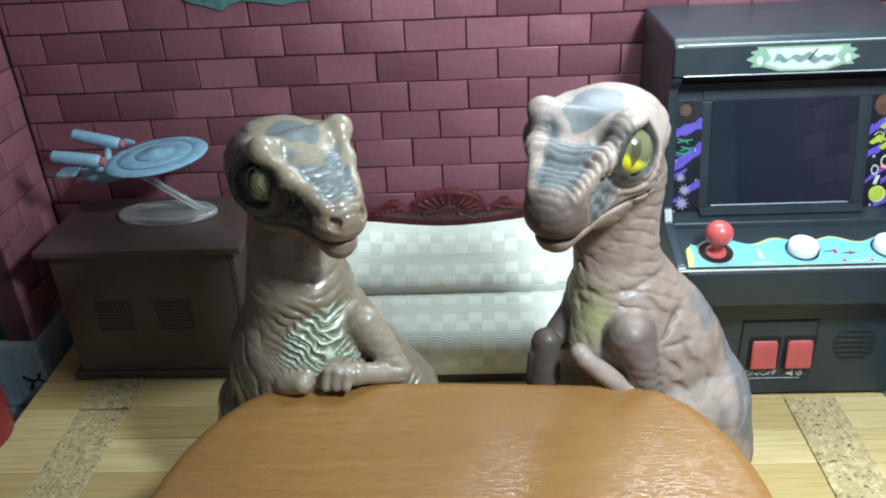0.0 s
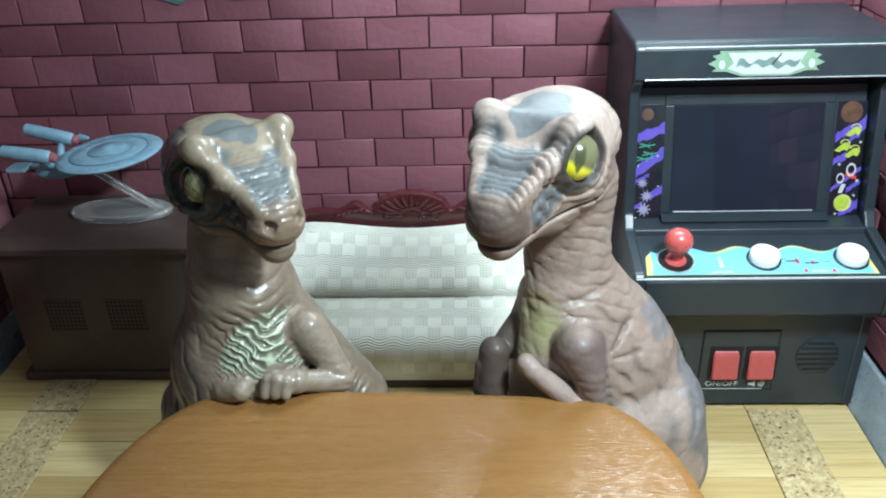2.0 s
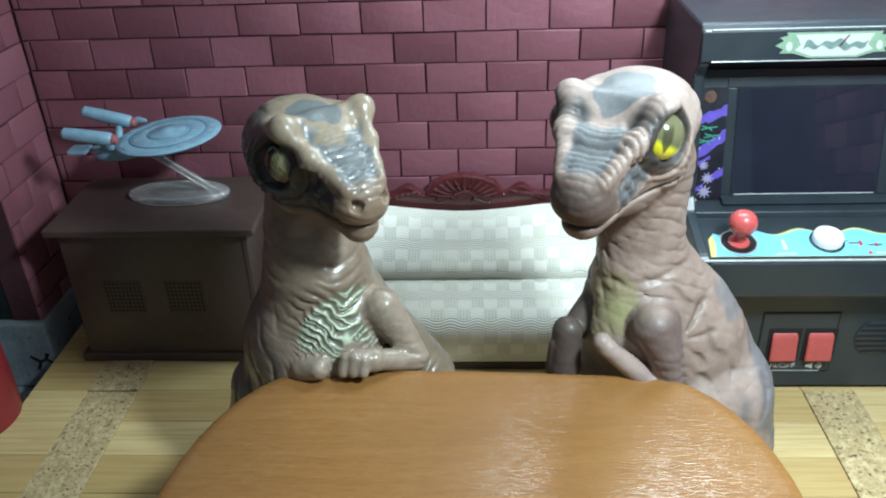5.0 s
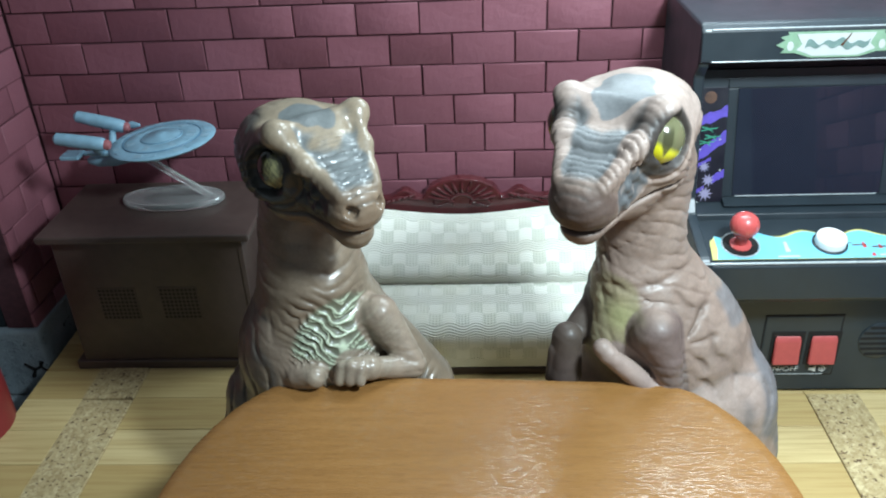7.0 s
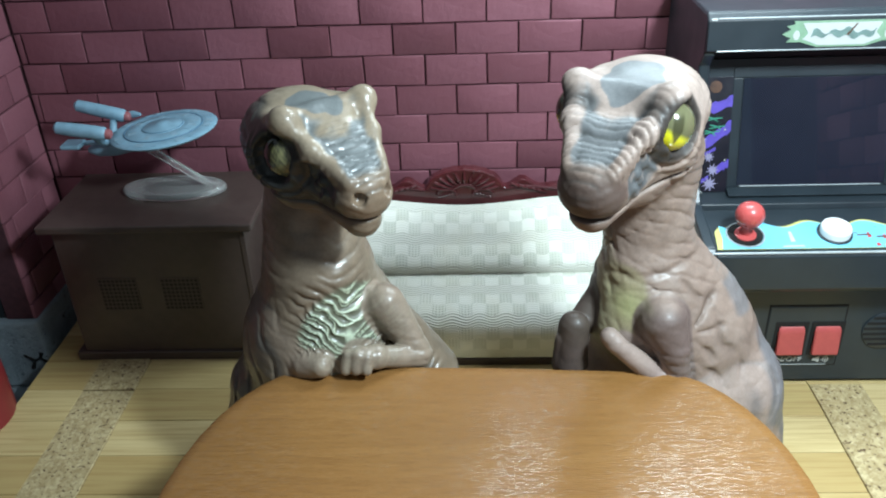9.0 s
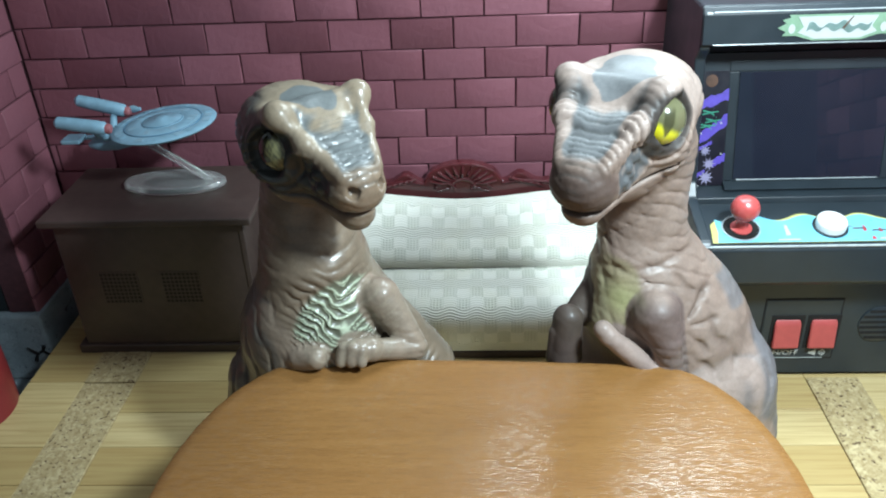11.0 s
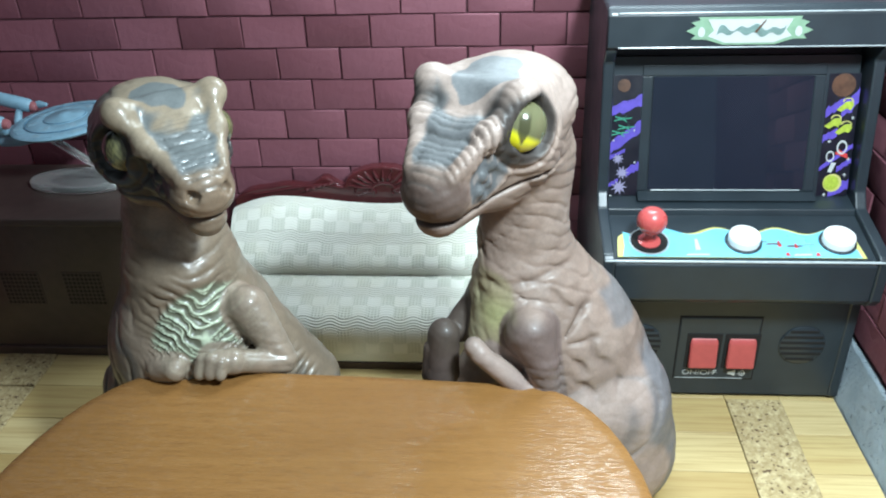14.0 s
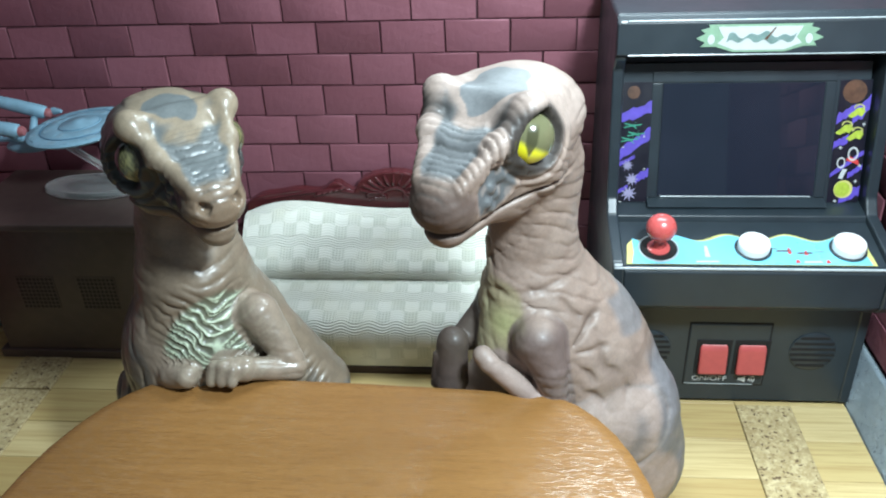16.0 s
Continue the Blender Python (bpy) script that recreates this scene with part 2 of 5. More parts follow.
# ---- mesh tools: all lengths in centimetres ----
def mesh_of(name, verts, faces, mats, smooth=False, indices=None):
    me = bpy.data.meshes.new(name)
    me.from_pydata([tuple(c * CM for c in v) for v in verts], [], faces)
    for m in mats if isinstance(mats, (list, tuple)) else [mats]:
        me.materials.append(m)
    if indices:
        me.polygons.foreach_set("material_index", indices)
    if smooth:
        me.polygons.foreach_set("use_smooth", [True] * len(me.polygons))
    me.validate()
    me.update()
    return me


def from_bm(name, bm, mat, smooth=False, angle=0.0):
    bmesh.ops.recalc_face_normals(bm, faces=bm.faces)
    bmesh.ops.scale(bm, vec=(CM, CM, CM), verts=bm.verts)
    me = bpy.data.meshes.new(name)
    bm.to_mesh(me)
    bm.free()
    me.materials.append(mat)
    if smooth:
        me.polygons.foreach_set("use_smooth", [True] * len(me.polygons))
        if angle:
            me.set_sharp_from_angle(angle=radians(angle))
    return me


def base_at(name, x, y, z, label, category, group="", kind=""):
    ob = new(name)
    ob.empty_display_size = 0.01
    ob.location = (x * CM, y * CM, z * CM)
    return tagged(ob, label, category, group, kind)


def part(name, data, mat, parent, label=""):
    """Links a bmesh or mesh, built at its place in the world, as one part under a thing or a part."""
    me = from_bm(name, data, mat) if isinstance(data, bmesh.types.BMesh) else data
    ob = new(name, me)
    if parent:
        ob.parent = parent
        ob.matrix_parent_inverse = Matrix.Translation(-parent.location)
    return tagged(ob, label)


def box(x0, x1, y0, y1, z0, z1, bevel=0.03, segments=2):
    bm = bmesh.new()
    bmesh.ops.create_cube(bm, size=1.0, matrix=Matrix.LocRotScale(((x0 + x1) / 2, (y0 + y1) / 2, (z0 + z1) / 2), None, (x1 - x0, y1 - y0, z1 - z0)))
    if bevel:
        bmesh.ops.bevel(bm, geom=bm.edges[:], offset=bevel, segments=segments, profile=0.5, affect="EDGES")
    return bm


def prism(outline, axis, a, b, bevel=0.03, segments=2):
    """A polygon in the other two axes, drawn out along axis from a to b."""
    bm = bmesh.new()

    def at(p, q, d):
        return {"x": (d, p, q), "y": (p, d, q), "z": (p, q, d)}[axis]
    low = [bm.verts.new(at(p, q, a)) for p, q in outline]
    high = [bm.verts.new(at(p, q, b)) for p, q in outline]
    bm.faces.new(low), bm.faces.new(high[::-1])
    n = len(outline)
    for i in range(n):
        bm.faces.new((low[i], low[(i + 1) % n], high[(i + 1) % n], high[i]))
    bmesh.ops.recalc_face_normals(bm, faces=bm.faces)
    if bevel:
        bmesh.ops.bevel(bm, geom=bm.edges[:], offset=bevel, segments=segments, profile=0.5, affect="EDGES")
    return bm


def lathe(profile, center, turn=None, steps=40, stretch=(1, 1)):
    """Rings of (radius, height) round the upright axis at center; turn is a rotation matrix."""
    bm = bmesh.new()
    rings = []
    for r, h in profile:
        ring = []
        for k in range(steps):
            a = 2 * math.pi * k / steps
            p = Vector((r * stretch[0] * math.cos(a), r * stretch[1] * math.sin(a), h))
            ring.append(bm.verts.new((turn @ p if turn else p) + Vector(center)))
        rings.append(ring)
    for low, high in zip(rings, rings[1:]):
        for k in range(steps):
            bm.faces.new((low[k], low[(k + 1) % steps], high[(k + 1) % steps], high[k]))
    bm.faces.new(rings[0][::-1]), bm.faces.new(rings[-1])
    return bm


def tube(points, radii, steps=14):
    """A round limb through the points with a radius at each."""
    bm = bmesh.new()
    rings = []
    points = [Vector(p) for p in points]
    for i, (p, r) in enumerate(zip(points, radii)):
        way = (points[min(i + 1, len(points) - 1)] - points[max(i - 1, 0)]).normalized()
        side = way.cross(Vector((0, 0, 1)) if abs(way.z) < 0.9 else Vector((1, 0, 0))).normalized()
        up = side.cross(way)
        rings.append([bm.verts.new(p + r * (math.cos(a) * side + math.sin(a) * up)) for a in (2 * math.pi * k / steps for k in range(steps))])
    for low, high in zip(rings, rings[1:]):
        for k in range(steps):
            bm.faces.new((low[k], low[(k + 1) % steps], high[(k + 1) % steps], high[k]))
    bm.faces.new(rings[0][::-1]), bm.faces.new(rings[-1])
    return bm


def sheet(outline, place, right, up, thick=0.012):
    """A thin printed shape: its outline in a plane at place with the axes right and up, a little proud of it."""
    right, up = Vector(right).normalized(), Vector(up).normalized()
    out = right.cross(up)
    bm = bmesh.new()
    low = [bm.verts.new(Vector(place) + p * right + q * up) for p, q in outline]
    high = [bm.verts.new(v.co + out * thick) for v in low]
    bm.faces.new(low), bm.faces.new(high)
    for i in range(len(low)):
        j = (i + 1) % len(low)
        bm.faces.new((low[i], low[j], high[j], high[i]))
    return bm


def round_outline(r, steps=24, sx=1.0, sy=1.0, cx=0.0, cy=0.0):
    return [(cx + r * sx * math.cos(2 * math.pi * k / steps), cy + r * sy * math.sin(2 * math.pi * k / steps)) for k in range(steps)]


def smooth_part(name, bm, mat, parent, label="", angle=40):
    return part(name, from_bm(name, bm, mat, True, angle), mat, parent, label)


# ---- the toy room: floor, walls, plinths ----
ROW, TOP_ROW = 1.012, 4.60
WALL_X, WALL_Y = 14.25, 30.0
floor = part("floor", box(-13.72, 13.68, 4.0, 29.9, -1.69, -0.10, 0), PLANK, None)
tagged(floor, "pale bamboo plank floor of the toy room", "floor", kind="structure")

back = part("wall_back", box(-15.2, 15.2, WALL_Y + 0.10, WALL_Y + 1.0, -1.69, 12.72, 0), JOINT, None)
tagged(back, "dark maroon painted brick back wall", "wall", kind="structure")
right_wall = part("wall_right", box(WALL_X + 0.10, WALL_X + 1.0, 8.0, WALL_Y + 0.09, -1.69, 12.72, 0), JOINT, None)
tagged(right_wall, "dark maroon painted brick side wall", "wall", kind="structure")
DOOR_Y, DOOR_Z = 26.45, 6.0
left_wall = part("wall_left", prism([(WALL_Y + 0.09, -1.69), (WALL_Y + 0.09, 12.72), (8.0, 12.72), (8.0, DOOR_Z), (DOOR_Y, DOOR_Z), (DOOR_Y, -1.69)], "x", -WALL_X - 1.0, -WALL_X - 0.10, 0), JOINT, None)
tagged(left_wall, "dark maroon painted brick side wall with a doorway", "wall", kind="structure")

doorway = part("doorway_panel", box(-WALL_X - 3.3, -WALL_X - 1.05, DOOR_Y + 0.02, DOOR_Y + 0.5, 1.04, DOOR_Z + 0.4, 0.02), NIGHT, None)
tagged(doorway, "dark blue-black panel beside the open doorway", "door", kind="structure")

plinth_r = part("plinth_right", prism([(WALL_X + 0.09, -1.69), (WALL_X + 0.09, 1.40), (WALL_X - 0.10, 1.36), (13.70, 0.0), (13.72, -1.69)], "y", 8.0, 29.95, 0.04), STONE, None)
tagged(plinth_r, "pitted blue-grey stone plinth along the brick wall", "plinth", kind="structure")
plinth_l = part("plinth_left", box(-WALL_X - 3.0, -WALL_X + 0.10, 26.20, 29.95, -1.68, 1.02, 0.10), STONE, None)
tagged(plinth_l, "cracked blue-grey stone plinth under the doorway's edge", "plinth", kind="structure")
ground = part("ground", box(-40, 40, -30, 36, -2.6, -1.70, 0), STONE, None)
tagged(ground, "flat blue-grey stone-like base board under the toy room", "ground", kind="structure")
# unseen dark sheet, added to keep ambient light off the left side
light_block = part("room_wall_left", box(-40, -38.5, -30, 36, -1.70, 42, 0), LIGHT_BLOCK, None)
tagged(light_block, "dark plain sheet added out of view to block light from the left", "wall", kind="structure")
for pts in (((-14.95, -0.30), (-14.62, -0.55), (-14.40, -0.42), (-14.18, -0.62)), ((-14.62, -0.55), (-14.75, -0.85)), ((-14.40, -0.42), (-14.30, -0.20))):
    part("crack", tube([(x, 26.20, z) for x, z in pts], [0.05, 0.08, 0.06, 0.04][:len(pts)], 6), HOLE, plinth_l)

plaster_outline = [(-8.1, 11.66), (-7.73, 11.47), (-7.3, 11.37), (-6.82, 11.21), (-6.46, 11.41), (-6.1, 11.5), (-5.5, 11.42), (-4.83, 11.30), (-4.5, 11.37), (-3.94, 11.42), (-3.4, 11.7), (-3.5, 12.6), (-5.0, 13.1), (-7.0, 12.7)]
patch = part("plaster_patch", prism(plaster_outline, "y", 29.9, 30.02, 0.03), PLASTER, back)
tagged(patch, "bare grey-green plaster patch")


# ---- table ----
def table():
    thing = base_at("dining_table", 0.63, 14.6, 0.0, "orange-brown glossy wooden table with rounded corners", "table")
    half = [(0.0, 4.32), (4.0, 4.27), (4.35, 4.18), (4.75, 3.97), (5.15, 3.62), (5.50, 3.18), (5.80, 2.62), (6.04, 1.98), (6.20, 1.28), (6.28, 0.6), (6.30, 0.0)]
    ring = [(x, 1.06 * y) for x, y in half] + [(x, -y) for x, y in half[-2::-1]]
    ring += [(-x, y) for x, y in ring[-2:0:-1]]
    turn = Matrix.Rotation(radians(-2.3), 2)
    ring = [turn @ Vector(p) + Vector((0.63, 14.6)) for p in ring]
    bm = bmesh.new()
    layers = []
    for inset, z in ((0.10, 4.06), (0.02, 4.12), (0.0, 4.22), (0.0, 4.40), (0.03, 4.48), (0.10, 4.535), (0.24, 4.55)):
        layers.append([bm.verts.new((0.63 + (p.x - 0.63) * (1 - inset / 5), 14.6 + (p.y - 14.6) * (1 - inset / 4), z)) for p in ring])
    for low, high in zip(layers, layers[1:]):
        for k in range(len(ring)):
            bm.faces.new((low[k], low[(k + 1) % len(ring)], high[(k + 1) % len(ring)], high[k]))
    bm.faces.new(layers[0]), bm.faces.new(layers[-1])
    smooth_part("tabletop", bm, TABLE, thing, angle=30)
    part("apron", box(-4.0, 5.2, 11.8, 17.3, 3.5, 4.06, 0.08), TABLE, thing)
    for x in (-3.6, 4.8):
        for y in (12.1, 17.0):
            part("leg", tube([(x, y, 3.7), (x, y, 2.0), (x, y, 0.0)], [0.34, 0.30, 0.22]), TABLE, thing)


table()


# ---- settee ----
def settee():
    thing = base_at("settee", 0.2, 27.0, 0.0, "cream woven settee with a carved dark mahogany crest", "sofa")
    part("base_rail", box(-5.2, 5.6, 25.0, 29.4, 0.0, 0.27, 0.05), DARK_WOOD, thing)
    x0, x1 = -4.75, 5.15

    def cushion(name, profile, ends, shape=None):
        """A padded bar along x with the given (y, z) section, thinned towards both ends."""
        bm = bmesh.new()
        rings, steps = [], 56
        cy = sum(p[0] for p in profile) / len(profile)
        cz = sum(p[1] for p in profile) / len(profile)
        for k in range(steps + 1):
            s = k / steps
            near = min(s, 1 - s) * (x1 - x0)
            fill = 1 - 0.22 * max(0.0, 1 - near / ends) ** 2
            x = x0 + (x1 - x0) * s
            rise = shape(x) if shape else 0.0
            rings.append([bm.verts.new((x, cy + (y - cy) * fill, cz + (z - cz) * fill + rise * max(0, (z - 2.6)) / 1.5)) for y, z in profile])
        for a, b in zip(rings, rings[1:]):
            for i in range(len(profile)):
                bm.faces.new((a[i], a[(i + 1) % len(profile)], b[(i + 1) % len(profile)], b[i]))
        bm.faces.new(rings[0]), bm.faces.new(rings[-1])
        run = [0.0]
        for p, q in zip(profile, profile[1:]):
            run.append(run[-1] + math.dist(p, q))
        layer = bm.loops.layers.uv.new("cloth")
        along = {v: run[i] for ring in rings for i, v in enumerate(ring)}
        for face in bm.faces:
            for loop in face.loops:
                loop[layer].uv = (loop.vert.co.x, along[loop.vert])
        return smooth_part(name, bm, CLOTH, thing, angle=60)

    cushion("seat_cushion", [(25.05, 0.28), (24.94, 0.62), (24.9, 1.20), (24.98, 1.62), (25.25, 1.86), (25.8, 2.02), (26.6, 2.16), (27.3, 2.25), (27.6, 2.0), (27.6, 0.28)], 0.8)
    cushion("back_cushion", [(27.05, 2.1), (26.95, 2.45), (27.1, 2.7), (27.55, 3.0), (27.95, 3.25), (28.35, 3.62), (28.7, 3.92), (29.05, 3.92), (29.2, 3.6), (29.2, 1.2), (28.0, 1.2)], 1.4,
            lambda x: -0.22 * math.exp(-((x - 0.2) / 1.9) ** 2) + 0.10 * math.exp(-((abs(x - 0.2) - 3.2) / 1.1) ** 2))
    # crest rail: a low board that rises to a fan in the middle
    top = []
    for k in range(61):
        x = -4.9 + 10.2 * k / 60
        u = abs(x - 0.2)
        z = 4.12 + 0.78 * max(0.0, 1 - (u / 1.35) ** 2) ** 0.5 * (u < 1.35) + 0.42 * math.exp(-((u - 1.95) / 0.42) ** 2) + 0.16 * math.exp(-((u - 3.2) / 0.6) ** 2)
        z += 0.035 * abs(math.sin(x * 9.0)) if u < 1.4 else 0
        top.append((x, z - 0.5 * max(0, u - 4.2) ** 2))
    crest = part("crest_rail", prism(top + [(5.3, 2.6), (-4.9, 2.6)], "y", 29.30, 29.72, 0.05), CARVED, thing, "dark red carved mahogany crest")
    center = Vector((0.2, 29.30, 4.12))
    for k in range(11):
        a = radians(12 + 156 * k / 10)
        way = Vector((math.cos(a), 0, math.sin(a) * 0.62))
        part("fan_rib", tube([center + way * 0.42 + Vector((0, -0.02, 0)), center + way * 0.75 + Vector((0, -0.07, 0)), center + way * 1.16 + Vector((0, -0.02, 0))], [0.03, 0.06, 0.045], 8), CARVED, crest)
    part("boss", tube([center + Vector((0.40 * math.cos(a), -0.03, 0.26 * math.sin(a) - 0.02)) for a in (radians(10 * k) for k in range(0, 19))], [0.055] * 19, 8), CARVED, crest)
    for side in (-1, 1):
        curl = [center + Vector((side * (0.62 + 0.34 * math.cos(a)), -0.04, -0.10 + 0.20 * math.sin(a))) for a in (radians(20 * k) for k in range(0, 11))]
        part("scroll", tube(curl, [0.05] * len(curl), 8), CARVED, crest)
        for k in range(5):
            bead = center + Vector((side * (0.42 + 0.11 * k), -0.05, -0.07 - 0.035 * k))
            part("bead", lathe([(0.015, -0.045), (0.045, -0.02), (0.045, 0.02), (0.015, 0.045)], bead, steps=8), CARVED, crest)
        for k in range(5):
            leaf = center + Vector((side * (1.55 + 0.20 * k), -0.03, 0.30 - 0.05 * k))
            part("leaf", tube([leaf, leaf + Vector((side * 0.22, -0.05, -0.08)), leaf + Vector((side * 0.48, 0, -0.22))], [0.02, 0.055, 0.015], 8), CARVED, crest)
        part("fluting", tube([center + Vector((side * x, -0.02, z)) for x, z in ((1.35, 0.06), (2.1, 0.16), (3.2, 0.02), (4.4, -0.2))], [0.04, 0.05, 0.05, 0.03], 8), CARVED, crest)


settee()


# ---- console cabinet ----
def console():
    thing = base_at("console_cabinet", -9.3, 27.2, 0.0, "plain chocolate-brown plastic cabinet with perforated speaker panels", "cabinet")
    part("body", box(-12.35, -6.42, 25.55, 29.0, 0.30, 4.86, 0.05), CONSOLE, thing)
    part("top_board", box(-12.62, -6.08, 25.22, 29.15, 4.86, 5.10, 0.05), CONSOLE, thing)
    part("base_board", box(-12.62, -6.25, 25.46, 29.05, 0.0, 0.34, 0.05), CONSOLE, thing)
    part("corner_strip", box(-6.55, -6.40, 25.50, 25.62, 0.34, 4.86, 0.02), CONSOLE, thing)
    for gx in (-11.28, -9.30):
        grille = part("speaker_panel", box(gx - 0.04, gx + 1.22, 25.535, 25.56, 1.93, 3.12, 0.01), CONSOLE, thing, "grid of small dark holes")
        dot = mesh_of("hole", [(0.055 * math.cos(a), -0.002, 0.055 * math.sin(a)) for a in (math.pi * k / 4 for k in range(8))], [tuple(range(8))], BROWN_HOLE)
        for i in range(9):
            for k in range(8):
                ob = new("hole", dot)
                ob.parent = grille
                ob.location = ((gx + 0.06 + i * 0.133) * CM, 25.53 * CM, (2.02 + k * 0.143) * CM)


console()


# ---- model starship on its stand ----
def starship():
    thing = base_at("starship_model", -9.05, 27.8, 5.10, "pale blue toy starship on a clear acrylic stand", "toy")
    stand = smooth_part("stand_base", lathe([(0.6, 5.10), (0.97, 5.12), (1.0, 5.18), (1.0, 5.27), (0.96, 5.33), (0.6, 5.34)], (-9.05, 27.62, 0), steps=48, stretch=(1.66, 0.80)), ACRYLIC, thing, "frosted clear oval base")
    part("strut", prism([(-8.05, 5.30), (-7.70, 5.30), (-9.55, 6.66), (-10.05, 6.78)], "y", 27.55, 27.72, 0.03), ACRYLIC, thing, "clear acrylic strut")
    tilt = Matrix.Rotation(radians(3.5), 3, "X") @ Matrix.Rotation(radians(-4.5), 3, "Y") @ Matrix.Rotation(radians(3), 3, "Z")
    hub = Vector((-8.95, 27.5, 7.22))

    def at(x, y, z):
        return hub + tilt @ Vector((x, y, z))
    saucer = smooth_part("saucer", lathe([(0.35, -0.22), (0.9, -0.18), (1.5, -0.05), (1.62, 0.01), (1.65, 0.05), (1.60, 0.09), (1.30, 0.13), (1.20, 0.11), (1.16, 0.14), (0.75, 0.18), (0.66, 0.16), (0.60, 0.20), (0.25, 0.24), (0.16, 0.29), (0.08, 0.30)], hub, tilt, 56, (1.0, 0.86)), SHIP, thing, "pale blue saucer with raised rings")
    ring = [at(1.20 * math.cos(t), 1.20 * 0.86 * math.sin(t), 0.125) for t in (2 * math.pi * k / 48 for k in range(49))]
    smooth_part("ring_groove", tube(ring, [0.022] * 49, 6), SHIP_DEEP, saucer, "darker blue ring round the saucer")
    ring = [at(0.62 * math.cos(t), 0.62 * 0.86 * math.sin(t), 0.178) for t in (2 * math.pi * k / 40 for k in range(41))]
    smooth_part("ring_groove", tube(ring, [0.018] * 41, 6), SHIP_DEEP, saucer)
    for k in range(22):
        a = 2 * math.pi * (k + 0.5) / 22
        for r0, r1, h in ((0.82, 1.08, 0.170), (1.32, 1.53, 0.125)):
            if (k * 7 + int(r0 * 10)) % 3 == 0:
                continue
            pts = [at(r * math.cos(a + d) , r * 0.86 * math.sin(a + d), h - (r - r0) * 0.1) for r, d in ((r0, -0.10), (r1, -0.09), (r1, 0.09), (r0, 0.10))]
            up = tilt @ Vector((0, 0, 0.010))
            part("hull_panel", mesh_of("hull_panel", pts + [p + up for p in pts], [(0, 1, 2, 3), (4, 5, 6, 7), (0, 1, 5, 4), (1, 2, 6, 5), (2, 3, 7, 6), (3, 0, 4, 7)], SHIP_GREY if k % 3 == 0 else SHIP), None, saucer)
    smooth_part("neck", tube([at(-0.7, 0, -0.12), at(-1.2, 0, -0.20), at(-1.7, 0, -0.28), at(-2.2, 0, -0.34), at(-2.5, 0, -0.36)], [0.26, 0.34, 0.33, 0.24, 0.08]), SHIP, thing)
    part("tail_plate", box(-11.92, -11.32, 26.65, 27.25, 6.98, 7.12, 0.05), SHIP, thing)
    part("aft_plate", box(-11.30, -10.45, 26.95, 27.2, 7.00, 7.10, 0.04), SHIP, thing)
    for tail_end, front_end in (((-11.95, 28.3, 7.83), (-10.24, 28.3, 7.38)), ((-11.92, 26.7, 7.70), (-10.22, 26.7, 7.44))):
        tail_end, front_end = Vector(tail_end), Vector(front_end)

        def pod(t):
            return tail_end.lerp(front_end, t)
        nacelle = smooth_part("nacelle", tube([pod(0.0), pod(0.05), pod(0.3), pod(0.7), pod(0.86), pod(0.90)], [0.10, 0.185, 0.205, 0.215, 0.205, 0.15]), SHIP, thing, "pale blue engine pod with a red tip")
        smooth_part("red_tip", tube([pod(0.88), pod(0.93), pod(0.98), pod(1.0)], [0.155, 0.165, 0.125, 0.03]), SHIP_RED, nacelle)
        part("pylon", tube([at(-1.5, 0, -0.32), Vector((-10.75, (front_end.y + 27.5) / 2, 7.05)), pod(0.66) - Vector((0, 0, 0.15))], [0.12, 0.12, 0.10]), SHIP, thing)
    smooth_part("far_fin", tube([(-10.5, 28.45, 7.42), (-10.2, 28.4, 7.45), (-9.95, 28.35, 7.46)], [0.06, 0.12, 0.05]), SHIP, thing)


starship()


# ---- arcade cabinet ----
def text_mesh(body, size, mat):
    curve = bpy.data.curves.new("lettering", "FONT")
    curve.body, curve.size, curve.extrude, curve.align_x = body, size * CM, 0.004 * CM, "CENTER"
    ob = bpy.data.objects.new("lettering", curve)
    scene.collection.objects.link(ob)
    bpy.context.view_layer.update()
    me = bpy.data.meshes.new_from_object(ob.evaluated_get(bpy.context.evaluated_depsgraph_get()))
    bpy.data.objects.remove(ob)
    me.materials.clear()
    me.materials.append(mat)
    return me


